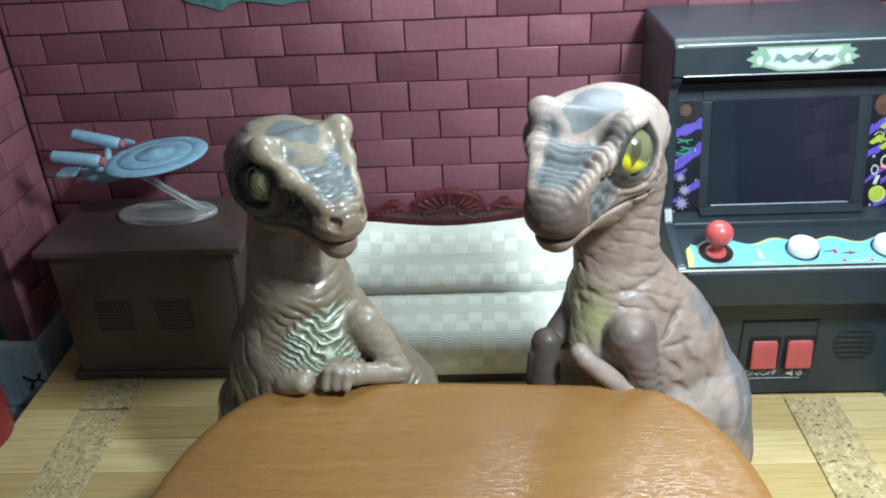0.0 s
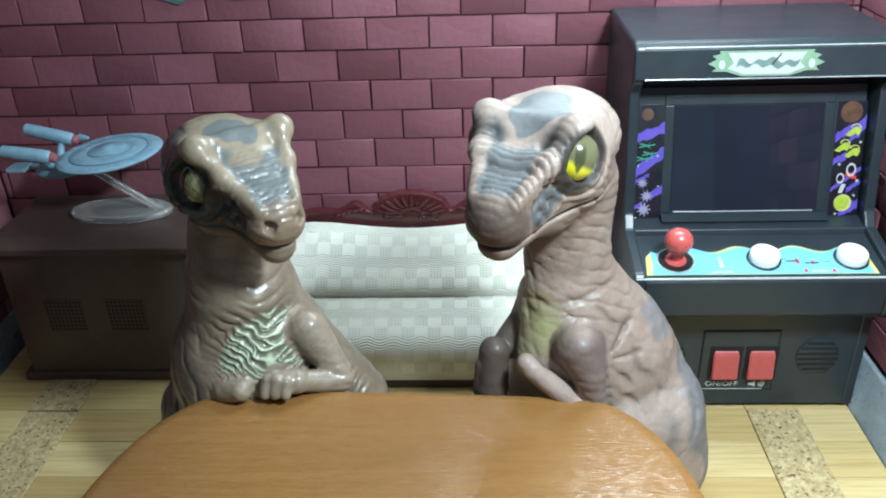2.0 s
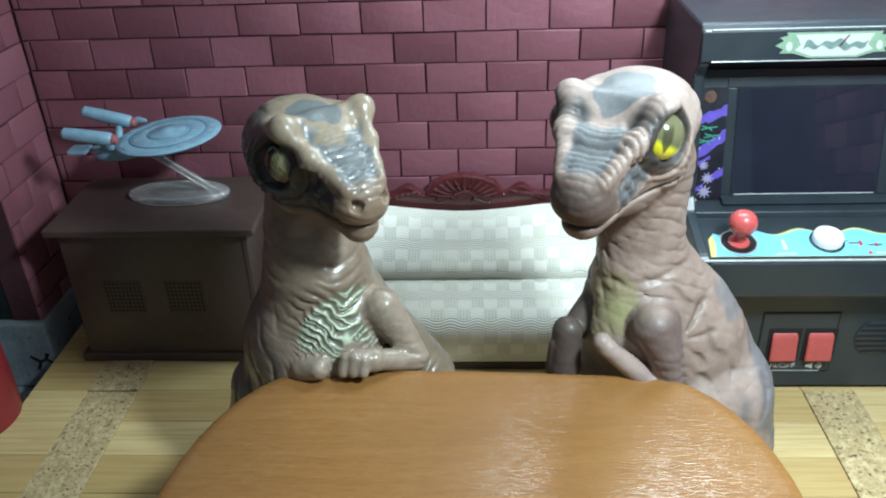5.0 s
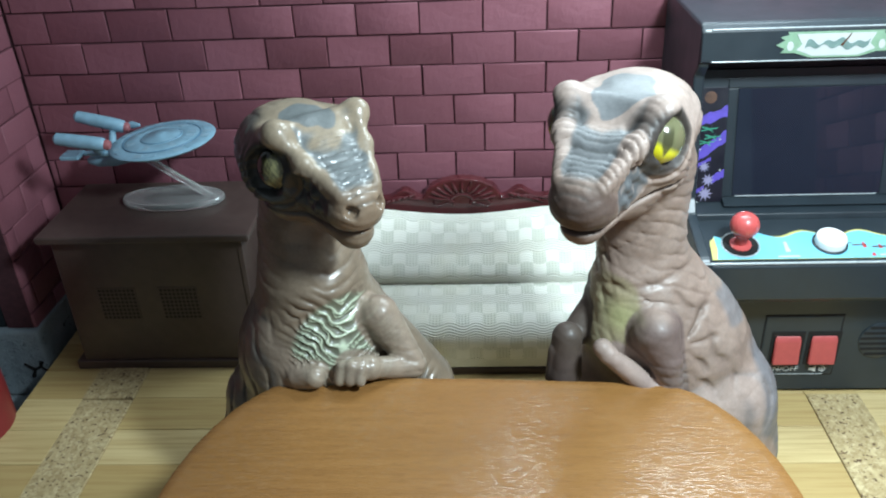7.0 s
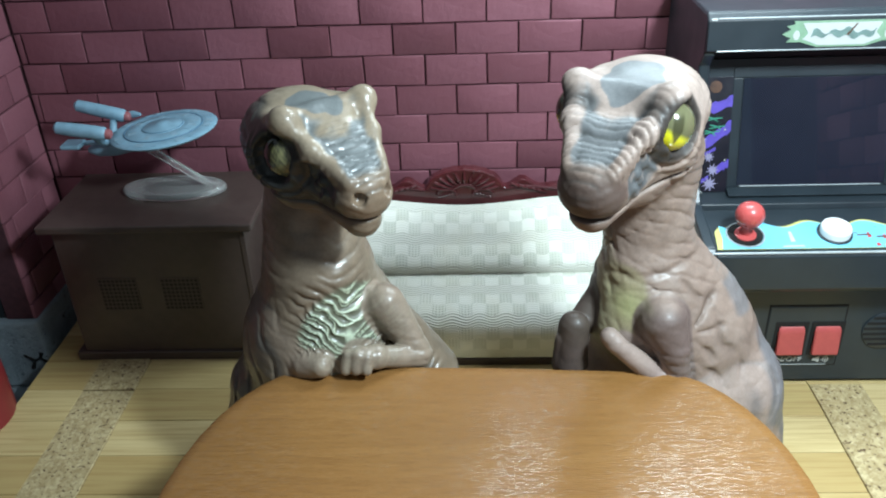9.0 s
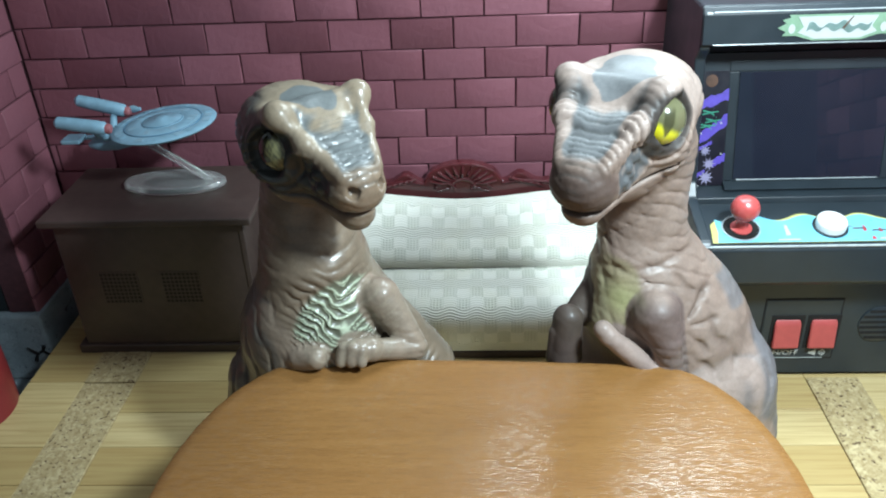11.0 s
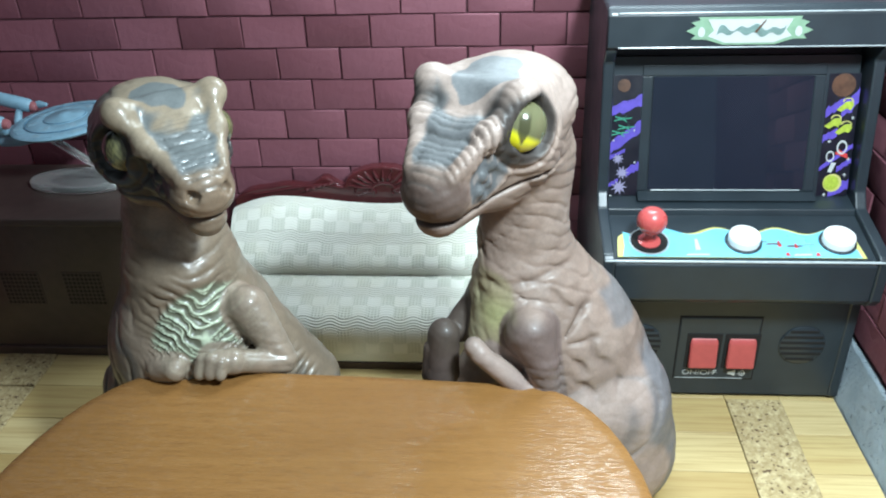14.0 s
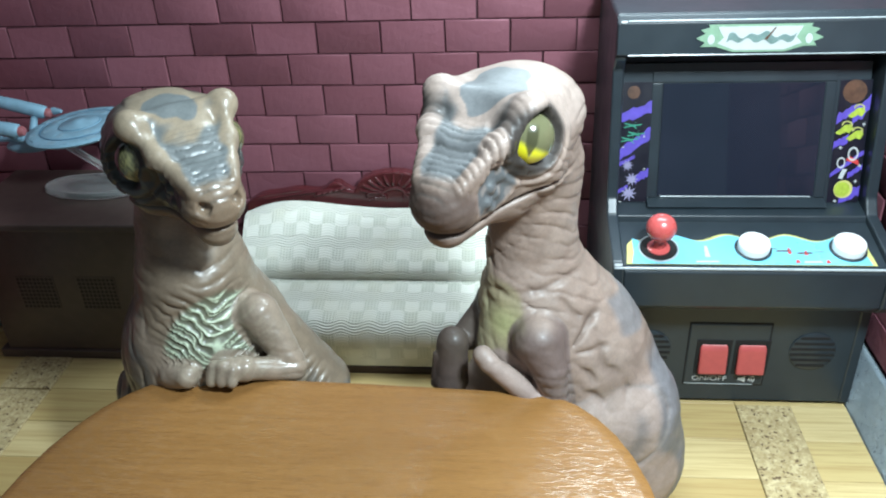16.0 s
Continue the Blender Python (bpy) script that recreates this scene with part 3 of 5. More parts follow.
def arcade():
    cx = 10.12
    thing = base_at("arcade_cabinet", cx, 27.0, 0.0, "miniature black arcade cabinet with violet space art and a red joystick", "arcade machine")
    L, R = cx - 3.46, cx + 3.60
    # (y, z) sections
    core = [(24.02, 0.14), (24.02, 3.30), (23.95, 3.45), (23.42, 3.74), (23.30, 3.9), (23.30, 4.9), (25.25, 5.30), (26.0, 5.45), (26.95, 9.7), (26.95, 10.6), (29.9, 10.6), (29.9, 0.14)]
    part("body", prism(core, "x", L + 0.30, R - 0.30, 0.0), BLACK, thing)
    cheek = [(24.0, 0.10), (24.0, 3.28), (23.30, 3.72), (23.12, 3.95), (23.10, 5.12), (23.22, 5.24), (25.05, 5.62), (25.32, 6.0), (25.95, 9.35), (25.62, 9.72), (25.62, 10.62), (25.78, 10.78), (29.95, 10.78), (29.95, 0.10)]
    part("side_panel", prism(cheek, "x", L, L + 0.30, 0.05), BLACK, thing)
    part("side_panel", prism(cheek, "x", R - 0.30, R, 0.05), BLACK, thing)
    for x in (L + 0.9, R - 0.9):
        for y in (24.6, 29.2):
            smooth_part("foot", lathe([(0.34, 0.0), (0.36, 0.03), (0.36, 0.15)], (x, y, 0), steps=20), HOLE, thing, "short black rubber foot")
    # deck
    part("deck_front", prism([(23.32, 3.75), (23.14, 3.95), (23.12, 4.98), (23.20, 5.08), (23.5, 5.08), (23.5, 3.75)], "x", L + 0.30, R - 0.30, 0.04), BLACK, thing)
    # the glint on the deck's front edge, put in as a pale strip
    part("deck_edge", tube([(L + 0.05, 23.13, 5.10), (R - 0.05, 23.13, 5.10)], [0.035, 0.035], 8), EDGE, thing, "pale strip for the glint on the deck's front edge")
    slope = Vector((0, 25.05 - 23.25, 5.42 - 5.02)).normalized()
    deck = part("control_deck", prism([(23.20, 4.96), (23.20, 5.05), (25.10, 5.45), (25.10, 5.2)], "x", L + 0.28, R - 0.28, 0.02), BLACK, thing, "sloping control deck")
    origin = Vector((cx, 23.30, 5.085))

    def on_deck(u, v, lift=0.0):
        return origin + Vector((u, 0, 0)) + slope * v + Vector((0, -slope.z, slope.y)) * lift
    wave = [(-3.08, 0.04), (3.08, 0.04), (3.02, 0.7)]
    wave += [(3.0 - 6.0 * k / 40, 1.08 + 0.13 * math.sin(k * 0.62) - 0.25 * (k in (0, 40))) for k in range(41)] + [(-3.02, 0.7)]
    part("deck_art", sheet(wave, on_deck(0, 0, 0.004), (1, 0, 0), slope, 0.010), YELLOW_INK, deck, "printed yellow and blue deck sheet")
    inner = [(-2.94, 0.05), (2.97, 0.05), (2.90, 0.5)]
    inner += [(2.86 - 5.72 * k / 40, 1.02 + 0.12 * math.sin(0.15 + k * 0.62)) for k in range(41)] + [(-2.86, 0.45)]
    part("deck_art", sheet(inner, on_deck(0, 0, 0.016), (1, 0, 0), slope, 0.010), BLUE_INK, deck, "printed sky blue panel")
    for u0, u1, v0, v1, mat in ((-1.35, -0.75, 0.10, 0.16, WHITE_INK), (-1.08, -0.95, 0.30, 0.72, WHITE_INK), (1.12, 1.24, 0.10, 0.22, RED_INK), (1.32, 1.78, 0.11, 0.18, WHITE_INK), (1.86, 1.98, 0.10, 0.22, RED_INK),
                                (0.72, 1.12, 0.52, 0.58, RUST_INK), (1.22, 1.62, 0.44, 0.50, RUST_INK), (1.62, 1.95, 0.50, 0.54, DARK_GREEN_INK), (0.50, 0.78, 0.60, 0.66, DARK_GREEN_INK), (1.0, 1.10, 0.44, 0.66, RED_INK), (1.40, 1.50, 0.40, 0.56, RED_INK)):
        part("printed_bar", sheet([(u0, v0), (u1, v0 + 0.01), (u1 - 0.03, v1), (u0 + 0.03, v1 - 0.01)], on_deck(0, 0, 0.028), (1, 0, 0), slope, 0.006), mat, deck)
    turn = Matrix((Vector((1, 0, 0)), slope, Vector((0, -slope.z, slope.y)))).transposed()
    stick = smooth_part("joystick", lathe([(0.15, 0.0), (0.15, 0.12), (0.125, 0.3), (0.13, 0.48)], on_deck(-2.22, 0.62), turn, 20), RED, thing, "glossy red ball-top joystick")
    smooth_part("ball", lathe([(0.03 + 0.355 * math.sin(a), -0.36 * math.cos(a)) for a in (math.pi * k / 16 for k in range(17))], on_deck(-2.22, 0.66, 0.70), None, 28), RED, stick)
    smooth_part("ring", lathe([(0.47, 0.0), (0.47, 0.030), (0.44, 0.035), (0.40, 0.020), (0.05, 0.016)], on_deck(-2.22, 0.62, 0.02), turn, 32), HOLE, stick, "dark round opening")
    smooth_part("opening_rim", tube([on_deck(-2.22 + 0.50 * math.cos(t), 0.62 + 0.50 * math.sin(t), 0.035) for t in (2 * math.pi * k / 32 for k in range(33))], [0.022] * 33, 8), EDGE, stick, "pale thin rim of the opening")
    smooth_part("collar", lathe([(0.29, 0.0), (0.29, 0.03), (0.17, 0.07)], on_deck(-2.22, 0.62, 0.04), turn, 20), RED, stick)
    for u in (0.17, 2.52):
        button = smooth_part("button", lathe([(0.40, 0.0), (0.40, 0.20), (0.385, 0.25), (0.34, 0.285), (0.2, 0.295)], on_deck(u, 0.62, 0.02), turn, 36), WHITE, thing, "round white push button")
        smooth_part("ring", lathe([(0.46, 0.0), (0.46, 0.035), (0.42, 0.045)], on_deck(u, 0.62, 0.02), turn, 36), BLACK, button)
    part("deck_back", prism([(25.00, 5.42), (25.05, 5.60), (25.75, 5.72), (25.9, 5.3)], "x", L + 0.29, R - 0.29, 0.03), BLACK, thing)
    # bezel
    b0, b1 = Vector((cx, 25.62, 5.62)), Vector((cx, 26.50, 9.35))
    rise = (b1 - b0).normalized()
    out = Vector((1, 0, 0)).cross(rise)
    height = (b1 - b0).length

    def slab(name, u0, u1, v0, v1, d0, d1, mat, parent, label="", bevel=0.02):
        bm = box(u0, u1, v0, v1, d0, d1, bevel)
        m = Matrix((Vector((1, 0, 0)), rise, out)).transposed().to_4x4()
        m.translation = b0
        bmesh.ops.transform(bm, matrix=m, verts=bm.verts)
        return part(name, bm, mat, parent, label)
    bezel = slab("bezel", -3.2, 3.2, 0.0, height, -0.35, 0.0, BLACK, thing, "black screen surround")
    slab("bezel_rail", -2.35, 2.35, 0.02, 0.22, 0.0, 0.03, BLACK, bezel)
    slab("bezel_rail", -2.35, 2.35, 3.32, 3.60, 0.0, 0.03, BLACK, bezel)
    slab("bezel_rail", -2.35, -2.08, 0.23, 3.31, 0.0, 0.03, BLACK, bezel)
    slab("bezel_rail", 2.08, 2.35, 0.23, 3.31, 0.0, 0.03, BLACK, bezel)
    ledge = [b0 + rise * 0.225 + out * 0.034, b0 + rise * 0.03 + out * 0.34, b0 + rise * 0.0 + out * 0.30, b0 + rise * 0.0 + out * 0.034]
    part("screen_ledge", prism([(p.y, p.z) for p in ledge], "x", cx - 2.35, cx + 2.35, 0.012, 1), BLACK, bezel, "sloping ledge under the screen")
    slab("bright_lip", -1.98, 1.98, 0.245, 0.275, 0.02, 0.06, EDGE, bezel, bevel=0.008)
    slab("screen", -2.06, 2.06, 0.28, 3.30, 0.0, 0.03, SCREEN, thing, "switched-off dark glass screen", 0.005)
    rng = random.Random(4)
    for side in (-1, 1):
        mid = side * 2.78 + 0.06
        art = slab("art_panel", mid - 0.40, mid + 0.40, 0.10, 3.35, 0.0, 0.02, BLACK_FLAT, thing, "black side strip with violet streaks and small space drawings", 0.004)

        def ink(name, outline, mat, lift=0.022):
            part(name, sheet(outline, b0 + Vector((mid, 0, 0)) + out * lift, (1, 0, 0), rise, 0.006), mat, art)

        def streak(v, w, slant, a=-0.40, b=0.40):
            lo, hi = [], []
            for k in range(9):
                u = a + (b - a) * k / 8
                mid_v = v + slant * u
                lo.append((u, mid_v - w * (0.5 + 0.45 * rng.random())))
                hi.append((u, mid_v + w * (0.5 + 0.45 * rng.random())))
            ink("streak", lo + hi[::-1], PURPLE_INK)

        def star(u, v, r, mat, points=8, lift=0.034):
            ring = []
            for k in range(points * 2):
                a = math.pi * k / points
                q = r if k % 2 == 0 else r * 0.42
                ring.append((u + q * math.cos(a), v + q * math.sin(a)))
            ink("star", ring, mat, lift)
        if side < 0:
            streak(2.55, 0.20, 0.35)
            streak(1.72, 0.22, 0.75)
            streak(1.35, 0.07, 0.5, -0.40, 0.0)
            streak(0.72, 0.16, 0.55, 0.05, 0.40)
            streak(0.62, 0.07, 0.6, -0.40, -0.15)
            ink("planet", round_outline(0.17, 20, cx=-0.10, cy=3.08), RUST_INK)
            for u, v in ((-0.10, 2.18), (0.0, 1.95), (-0.16, 1.80)):
                for a in (0.3, 1.2, 2.5, 3.6, 5.2):
                    du, dv = math.cos(a), math.sin(a) * 0.5
                    ink("dart", [(u, v), (u + 0.24 * du - 0.03 * dv, v + 0.20 * dv), (u + 0.26 * du, v + 0.22 * dv + 0.03), (u + 0.03, v + 0.04)], TEAL_INK, 0.034)
            for u, v, r in ((-0.18, 1.12, 0.17), (-0.05, 0.74, 0.20), (-0.12, 0.34, 0.23)):
                star(u, v, r, LILAC_INK, 9)
                star(u, v, r * 0.40, LILAC_INK, 6, 0.042)
            for u, v in ((0.27, 1.02), (-0.32, 1.62), (-0.34, 0.10), (0.22, 1.9)):
                star(u, v, 0.04, WHITE_INK, 4)
        else:
            streak(2.60, 0.18, 0.7, -0.40, 0.05)
            streak(2.35, 0.28, 1.0, 0.0, 0.40)
            streak(1.85, 0.14, 0.5, -0.40, -0.05)
            streak(1.15, 0.08, 0.8)
            streak(0.80, 0.10, 0.7, 0.05, 0.40)
            streak(0.28, 0.20, 0.35, -0.10, 0.40)
            ink("planet", round_outline(0.30, 24, cx=-0.02, cy=3.05), RUST_INK)
            for u, v in ((0.10, 2.52), (-0.16, 2.08), (0.12, 1.92)):
                ink("creature", [(u - 0.24, v - 0.10), (u - 0.12, v - 0.16), (u + 0.02, v - 0.08), (u + 0.12, v - 0.12), (u + 0.20, v + 0.02), (u + 0.12, v + 0.12), (u - 0.02, v + 0.10), (u - 0.10, v + 0.02)], LIME_INK, 0.034)
                ring = [(u + 0.04 + 0.14 * math.cos(a), v + 0.10 + 0.11 * math.sin(a)) for a in (radians(-20 + 20 * k) for k in range(11))]
                ink("feeler", ring + [(u + 0.04 + (p - u - 0.04) * 0.75, v + 0.10 + (q - v - 0.10) * 0.75) for p, q in ring[::-1]], YELLOW_INK, 0.034)
            for u, v, r in ((0.12, 1.42, 0.19), (-0.16, 1.18, 0.15)):
                ring = round_outline(r, 20, 0.72, 1.0, u, v)
                ink("loop", ring + [ring[0]] + [(u + (p - u) * 0.72, v + (q - v) * 0.72) for p, q in (ring + [ring[0]])[::-1]], WHITE_INK, 0.040)
            ink("dart", [(-0.05, 1.25), (0.30, 1.12), (0.28, 1.24), (0.05, 1.36)], RED_INK, 0.034)
            ink("dart", [(-0.10, 1.02), (0.02, 1.0), (-0.08, 0.74), (-0.18, 0.76)], WHITE_INK, 0.034)
            ink("planet", round_outline(0.245, 24, cx=-0.02, cy=0.46), YELLOW_INK, 0.028)
            ink("planet", round_outline(0.20, 24, cx=-0.05, cy=0.46), LIME_INK, 0.036)
            for u, v in ((0.30, 2.2), (-0.22, 1.58), (0.27, 0.68), (-0.20, 0.14), (0.32, 1.1)):
                star(u, v, 0.055, WHITE_INK, 4)
    # marquee
    marquee = part("marquee", prism([(25.66, 9.78), (25.50, 9.86), (25.62, 10.64), (25.78, 10.80), (26.2, 10.80), (26.9, 9.6)], "x", L + 0.02, R - 0.02, 0.03), BLACK, thing, "black header box with pale strips for the glints on its edges")
    # glints along the header's edges and at its corner, put in as pale strips
    part("bright_edge", tube([(L + 0.30, 25.495, 9.86), (R - 0.25, 25.495, 9.86)], [0.018, 0.018], 6), EDGE, marquee)
    part("bright_edge", tube([(L + 0.28, 25.63, 10.68), (R - 0.2, 25.63, 10.68)], [0.020, 0.020], 6), EDGE, marquee)
    part("bright_edge", tube([(L + 0.10, 25.63, 10.655), (L + 0.24, 25.63, 10.655)], [0.035, 0.035], 6), WHITE_INK, marquee)
    part("cabinet_top", box(L + 0.02, R - 0.02, 25.80, 29.93, 10.62, 10.82, 0.06), BLACK, thing)
    up = Vector((0, 0.12, 0.78)).normalized()
    face = Vector((cx - 0.02, 25.555, 10.25))
    ribbon = [(-1.52, 0.0), (-1.30, 0.12), (-1.42, 0.20), (-1.20, 0.26), (-1.25, 0.33), (1.22, 0.33), (1.18, 0.26), (1.40, 0.20), (1.28, 0.10), (1.50, 0.0), (1.28, -0.10), (1.36, -0.20), (1.05, -0.20), (0.62, -0.33), (-0.62, -0.33), (-1.05, -0.20), (-1.40, -0.20), (-1.30, -0.10)]
    plate = part("emblem", sheet(ribbon, face + Vector((0, -0.012, 0)), (1, 0, 0), up, 0.02), GREEN_INK, marquee, "white ribbon emblem with green ends")
    part("emblem_field", sheet([(-1.02, 0.28), (1.0, 0.28), (0.86, 0.02), (1.0, -0.12), (0.58, -0.28), (-0.58, -0.28), (-1.0, -0.12), (-0.86, 0.02)], face + Vector((0, -0.036, 0)), (1, 0, 0), up, 0.008), WHITE_INK, plate)
    for side in (-1, 1):
        part("emblem_curl", sheet(round_outline(0.12, 16, 0.7, 1.0, side * 1.16, -0.02), face + Vector((0, -0.036, 0)), (1, 0, 0), up, 0.008), WHITE_INK, plate)
    wave = [(-0.80 + 1.60 * k / 24, 0.03 + 0.05 * math.sin(k * 1.05)) for k in range(25)]
    part("plain_bar", sheet([(p, q - 0.10 - 0.03 * math.sin(p * 5)) for p, q in wave] + [(p + 0.06, q + 0.06 + 0.05 * math.cos(p * 7)) for p, q in wave[::-1]], face + Vector((0, -0.048, 0)), (1, 0, 0), up, 0.008), DARK_GREEN_INK, plate)
    part("plain_bar", sheet([(0.10, -0.02), (0.34, 0.27), (0.37, 0.26), (0.16, -0.04)], face + Vector((0, -0.058, 0)), (1, 0, 0), up, 0.006), RUST_INK, plate)
    # switch plate
    plate = part("switch_plate", box(9.03, 11.20, 23.985, 24.05, 0.72, 2.80, 0.03), BLACK, thing, "raised black switch plate")
    part("plate_rim", box(9.00, 11.24, 24.0, 24.05, 0.68, 2.84, 0.015), HOLE, thing)
    part("bright_edge", box(9.06, 10.95, 23.975, 23.99, 0.72, 0.745, 0.004), EDGE, plate)
    for x0 in (9.32, 10.36):
        part("switch_well", box(x0 - 0.06, x0 + 0.90, 23.965, 23.99, 1.10, 2.28, 0.01), HOLE, plate)
        bm = prism([(23.97, 1.14), (23.78, 1.20), (23.88, 2.0), (23.97, 2.16)], "x", x0 + 0.03, x0 + 0.80, 0.06)
        part("switch", bm, SWITCH_RED, plate, "red rocker switch")
    me = text_mesh("ON/OFF", 0.24, WHITE_INK)
    ob = part("lettering", me, None, plate, "white printed words")
    ob.matrix_parent_inverse = Matrix()
    ob.matrix_basis = Matrix.Translation(Vector((9.72, 23.97, 0.86)) * CM) @ pose(0, 0, 0, 90) @ Matrix.Diagonal((1.12, 1, 1, 1))
    part("speaker_mark", sheet([(-0.20, -0.05), (-0.12, -0.05), (0.0, -0.12), (0.0, 0.12), (-0.12, 0.05), (-0.20, 0.05)], (10.72, 23.975, 0.93), (1, 0, 0), (0, 0, 1), 0.006), WHITE_INK, plate)
    for r in (0.10, 0.17, 0.24):
        ring = [(r * math.cos(a), r * 0.62 * math.sin(a)) for a in (radians(-50 + 20 * k) for k in range(6))]
        part("speaker_mark", sheet(ring + [(p - 0.035, q * 0.9) for p, q in ring[::-1]], (10.76, 23.975, 0.93), (1, 0, 0), (0, 0, 1), 0.006), WHITE_INK, plate)
    for sx in (7.95, 12.40):
        grille = smooth_part("speaker_grille", lathe([(0.62, 0.0), (0.62, 0.03), (0.60, 0.045)], (sx, 24.02, 1.92), Matrix.Rotation(radians(90), 3, "X"), 40), BLACK, thing, "round slotted speaker grille")
        for k in range(6):
            z = -0.46 + 0.184 * k
            w = math.sqrt(0.60 ** 2 - z ** 2)
            part("slot", box(sx - w, sx + w, 23.965, 23.985, 1.92 + z - 0.045, 1.92 + z + 0.045, 0.008), HOLE, grille)


arcade()


# ---- red rounded object by the doorway ----
red = smooth_part("red_drum", lathe([(0.8, -1.70), (1.2, -1.55), (1.42, -1.2), (1.52, -0.6), (1.54, 1.0), (1.50, 3.6), (1.40, 4.5), (1.1, 4.8), (0.3, 4.9)], (-15.05, 22.6, 0)), RED_SHELL, None)
tagged(red, "plain red rounded plastic drum beside the doorway", "drum")


# ---- toy dinosaurs ----
def sculpt(field, low, high, step):
    """A closed mesh round the places where field, of an array of points, is below nought."""
    sizes = [int(math.ceil((b - a) / step)) + 1 for a, b in zip(low, high)]
    axes = [np.float32(a) + np.float32(step) * np.arange(n, dtype=np.float32) for a, n in zip(low, sizes)]
    values = np.empty(sizes, np.float32)
    for i0 in range(0, sizes[0], 16):
        gx, gy, gz = np.meshgrid(axes[0][i0:i0 + 16], axes[1], axes[2], indexing="ij")
        values[i0:i0 + 16] = field(gx, gy, gz)
    inside = values < 0
    count = np.zeros([n - 1 for n in sizes], np.int32)
    total = np.zeros([n - 1 for n in sizes] + [3], np.float32)
    corner = [(a, b, c) for a in (0, 1) for b in (0, 1) for c in (0, 1)]

    def cut(array, o):
        return array[o[0]:o[0] + sizes[0] - 1, o[1]:o[1] + sizes[1] - 1, o[2]:o[2] + sizes[2] - 1]
    for a in corner:
        for axis in range(3):
            if a[axis]:
                continue
            b = tuple(v + (k == axis) for k, v in enumerate(a))
            va, vb = cut(values, a), cut(values, b)
            cross = cut(inside, a) != cut(inside, b)
            f = np.where(cross, va / np.where(cross, va - vb, 1), 0)
            count += cross
            for k in range(3):
                total[..., k] += cross * (a[k] + (f if k == axis else 0))
    used = count > 0
    index = np.full(count.shape, -1, np.int64)
    index[used] = np.arange(used.sum())
    cells = np.argwhere(used)
    verts = (cells + total[used] / count[used][:, None]) * step + np.array(low)
    faces = []
    for axis in range(3):
        u, v = [(1, 2), (2, 0), (0, 1)][axis]
        o = [slice(1, n - 1) for n in sizes]
        o[axis] = slice(0, sizes[axis] - 1)
        p = list(o)
        p[axis] = slice(1, sizes[axis])
        start, end = inside[tuple(o)], inside[tuple(p)]
        at = np.argwhere(start != end) + [0 if k == axis else 1 for k in range(3)]
        way = start[start != end]
        eu, ev = np.eye(3, dtype=np.int64)[u], np.eye(3, dtype=np.int64)[v]
        quad = [index[tuple((at - d).T)] for d in (eu * 0, eu, eu + ev, ev)]
        quad = np.stack(quad, 1)
        quad[~way] = quad[~way][:, ::-1]
        faces.append(quad)
    return verts, np.concatenate(faces)


def blend(a, b, k):
    h = np.clip(0.5 + 0.5 * (b - a) / k, 0, 1)
    return b + (a - b) * h - k * h * (1 - h)


def carve(a, b, k):
    return -blend(-a, b, k)


def ball(x, y, z, c, r):
    return np.sqrt((x - c[0]) ** 2 + (y - c[1]) ** 2 + (z - c[2]) ** 2) - r


def egg(x, y, z, c, r):
    k = np.sqrt(((x - c[0]) / r[0]) ** 2 + ((y - c[1]) / r[1]) ** 2 + ((z - c[2]) / r[2]) ** 2)
    return (k - 1) * min(r) * (0.5 + 0.5 * max(r) / min(r) * 0.9)


def limb(x, y, z, a, ra, b, rb):
    ax, ay, az = (q - p for p, q in zip(a, b))
    t = np.clip(((x - a[0]) * ax + (y - a[1]) * ay + (z - a[2]) * az) / (ax * ax + ay * ay + az * az), 0, 1)
    return np.sqrt((x - a[0] - t * ax) ** 2 + (y - a[1] - t * ay) ** 2 + (z - a[2] - t * az) ** 2) - (ra + (rb - ra) * t)


def wobble(x, y, z, scale, seed):
    """A soft uneven value, about -1 to 1."""
    out = 0
    for k in range(4):
        a, b, c = (math.sin(seed * 12.9 + k * 4.1 + j * 7.7) * 1.7 for j in range(3))
        out = out + np.sin(scale * (1 + 0.6 * k) * (a * x + b * y + c * z) + seed * 3.1 + k * 1.9) / (1 + 0.4 * k)
    return out / 2.4


def mouth_height(f, lip):
    """lip: the mouth's height at the front and at its far corner."""
    t = np.clip((2.0 - f) / 3.4, 0, 1)
    return lip[0] + (lip[1] - lip[0]) * t - 0.10 * np.sin(np.pi * np.clip(t * 1.6, 0, 1))


def crease(v, width=0.30):
    return np.exp(-(np.sin(v) / width) ** 2)


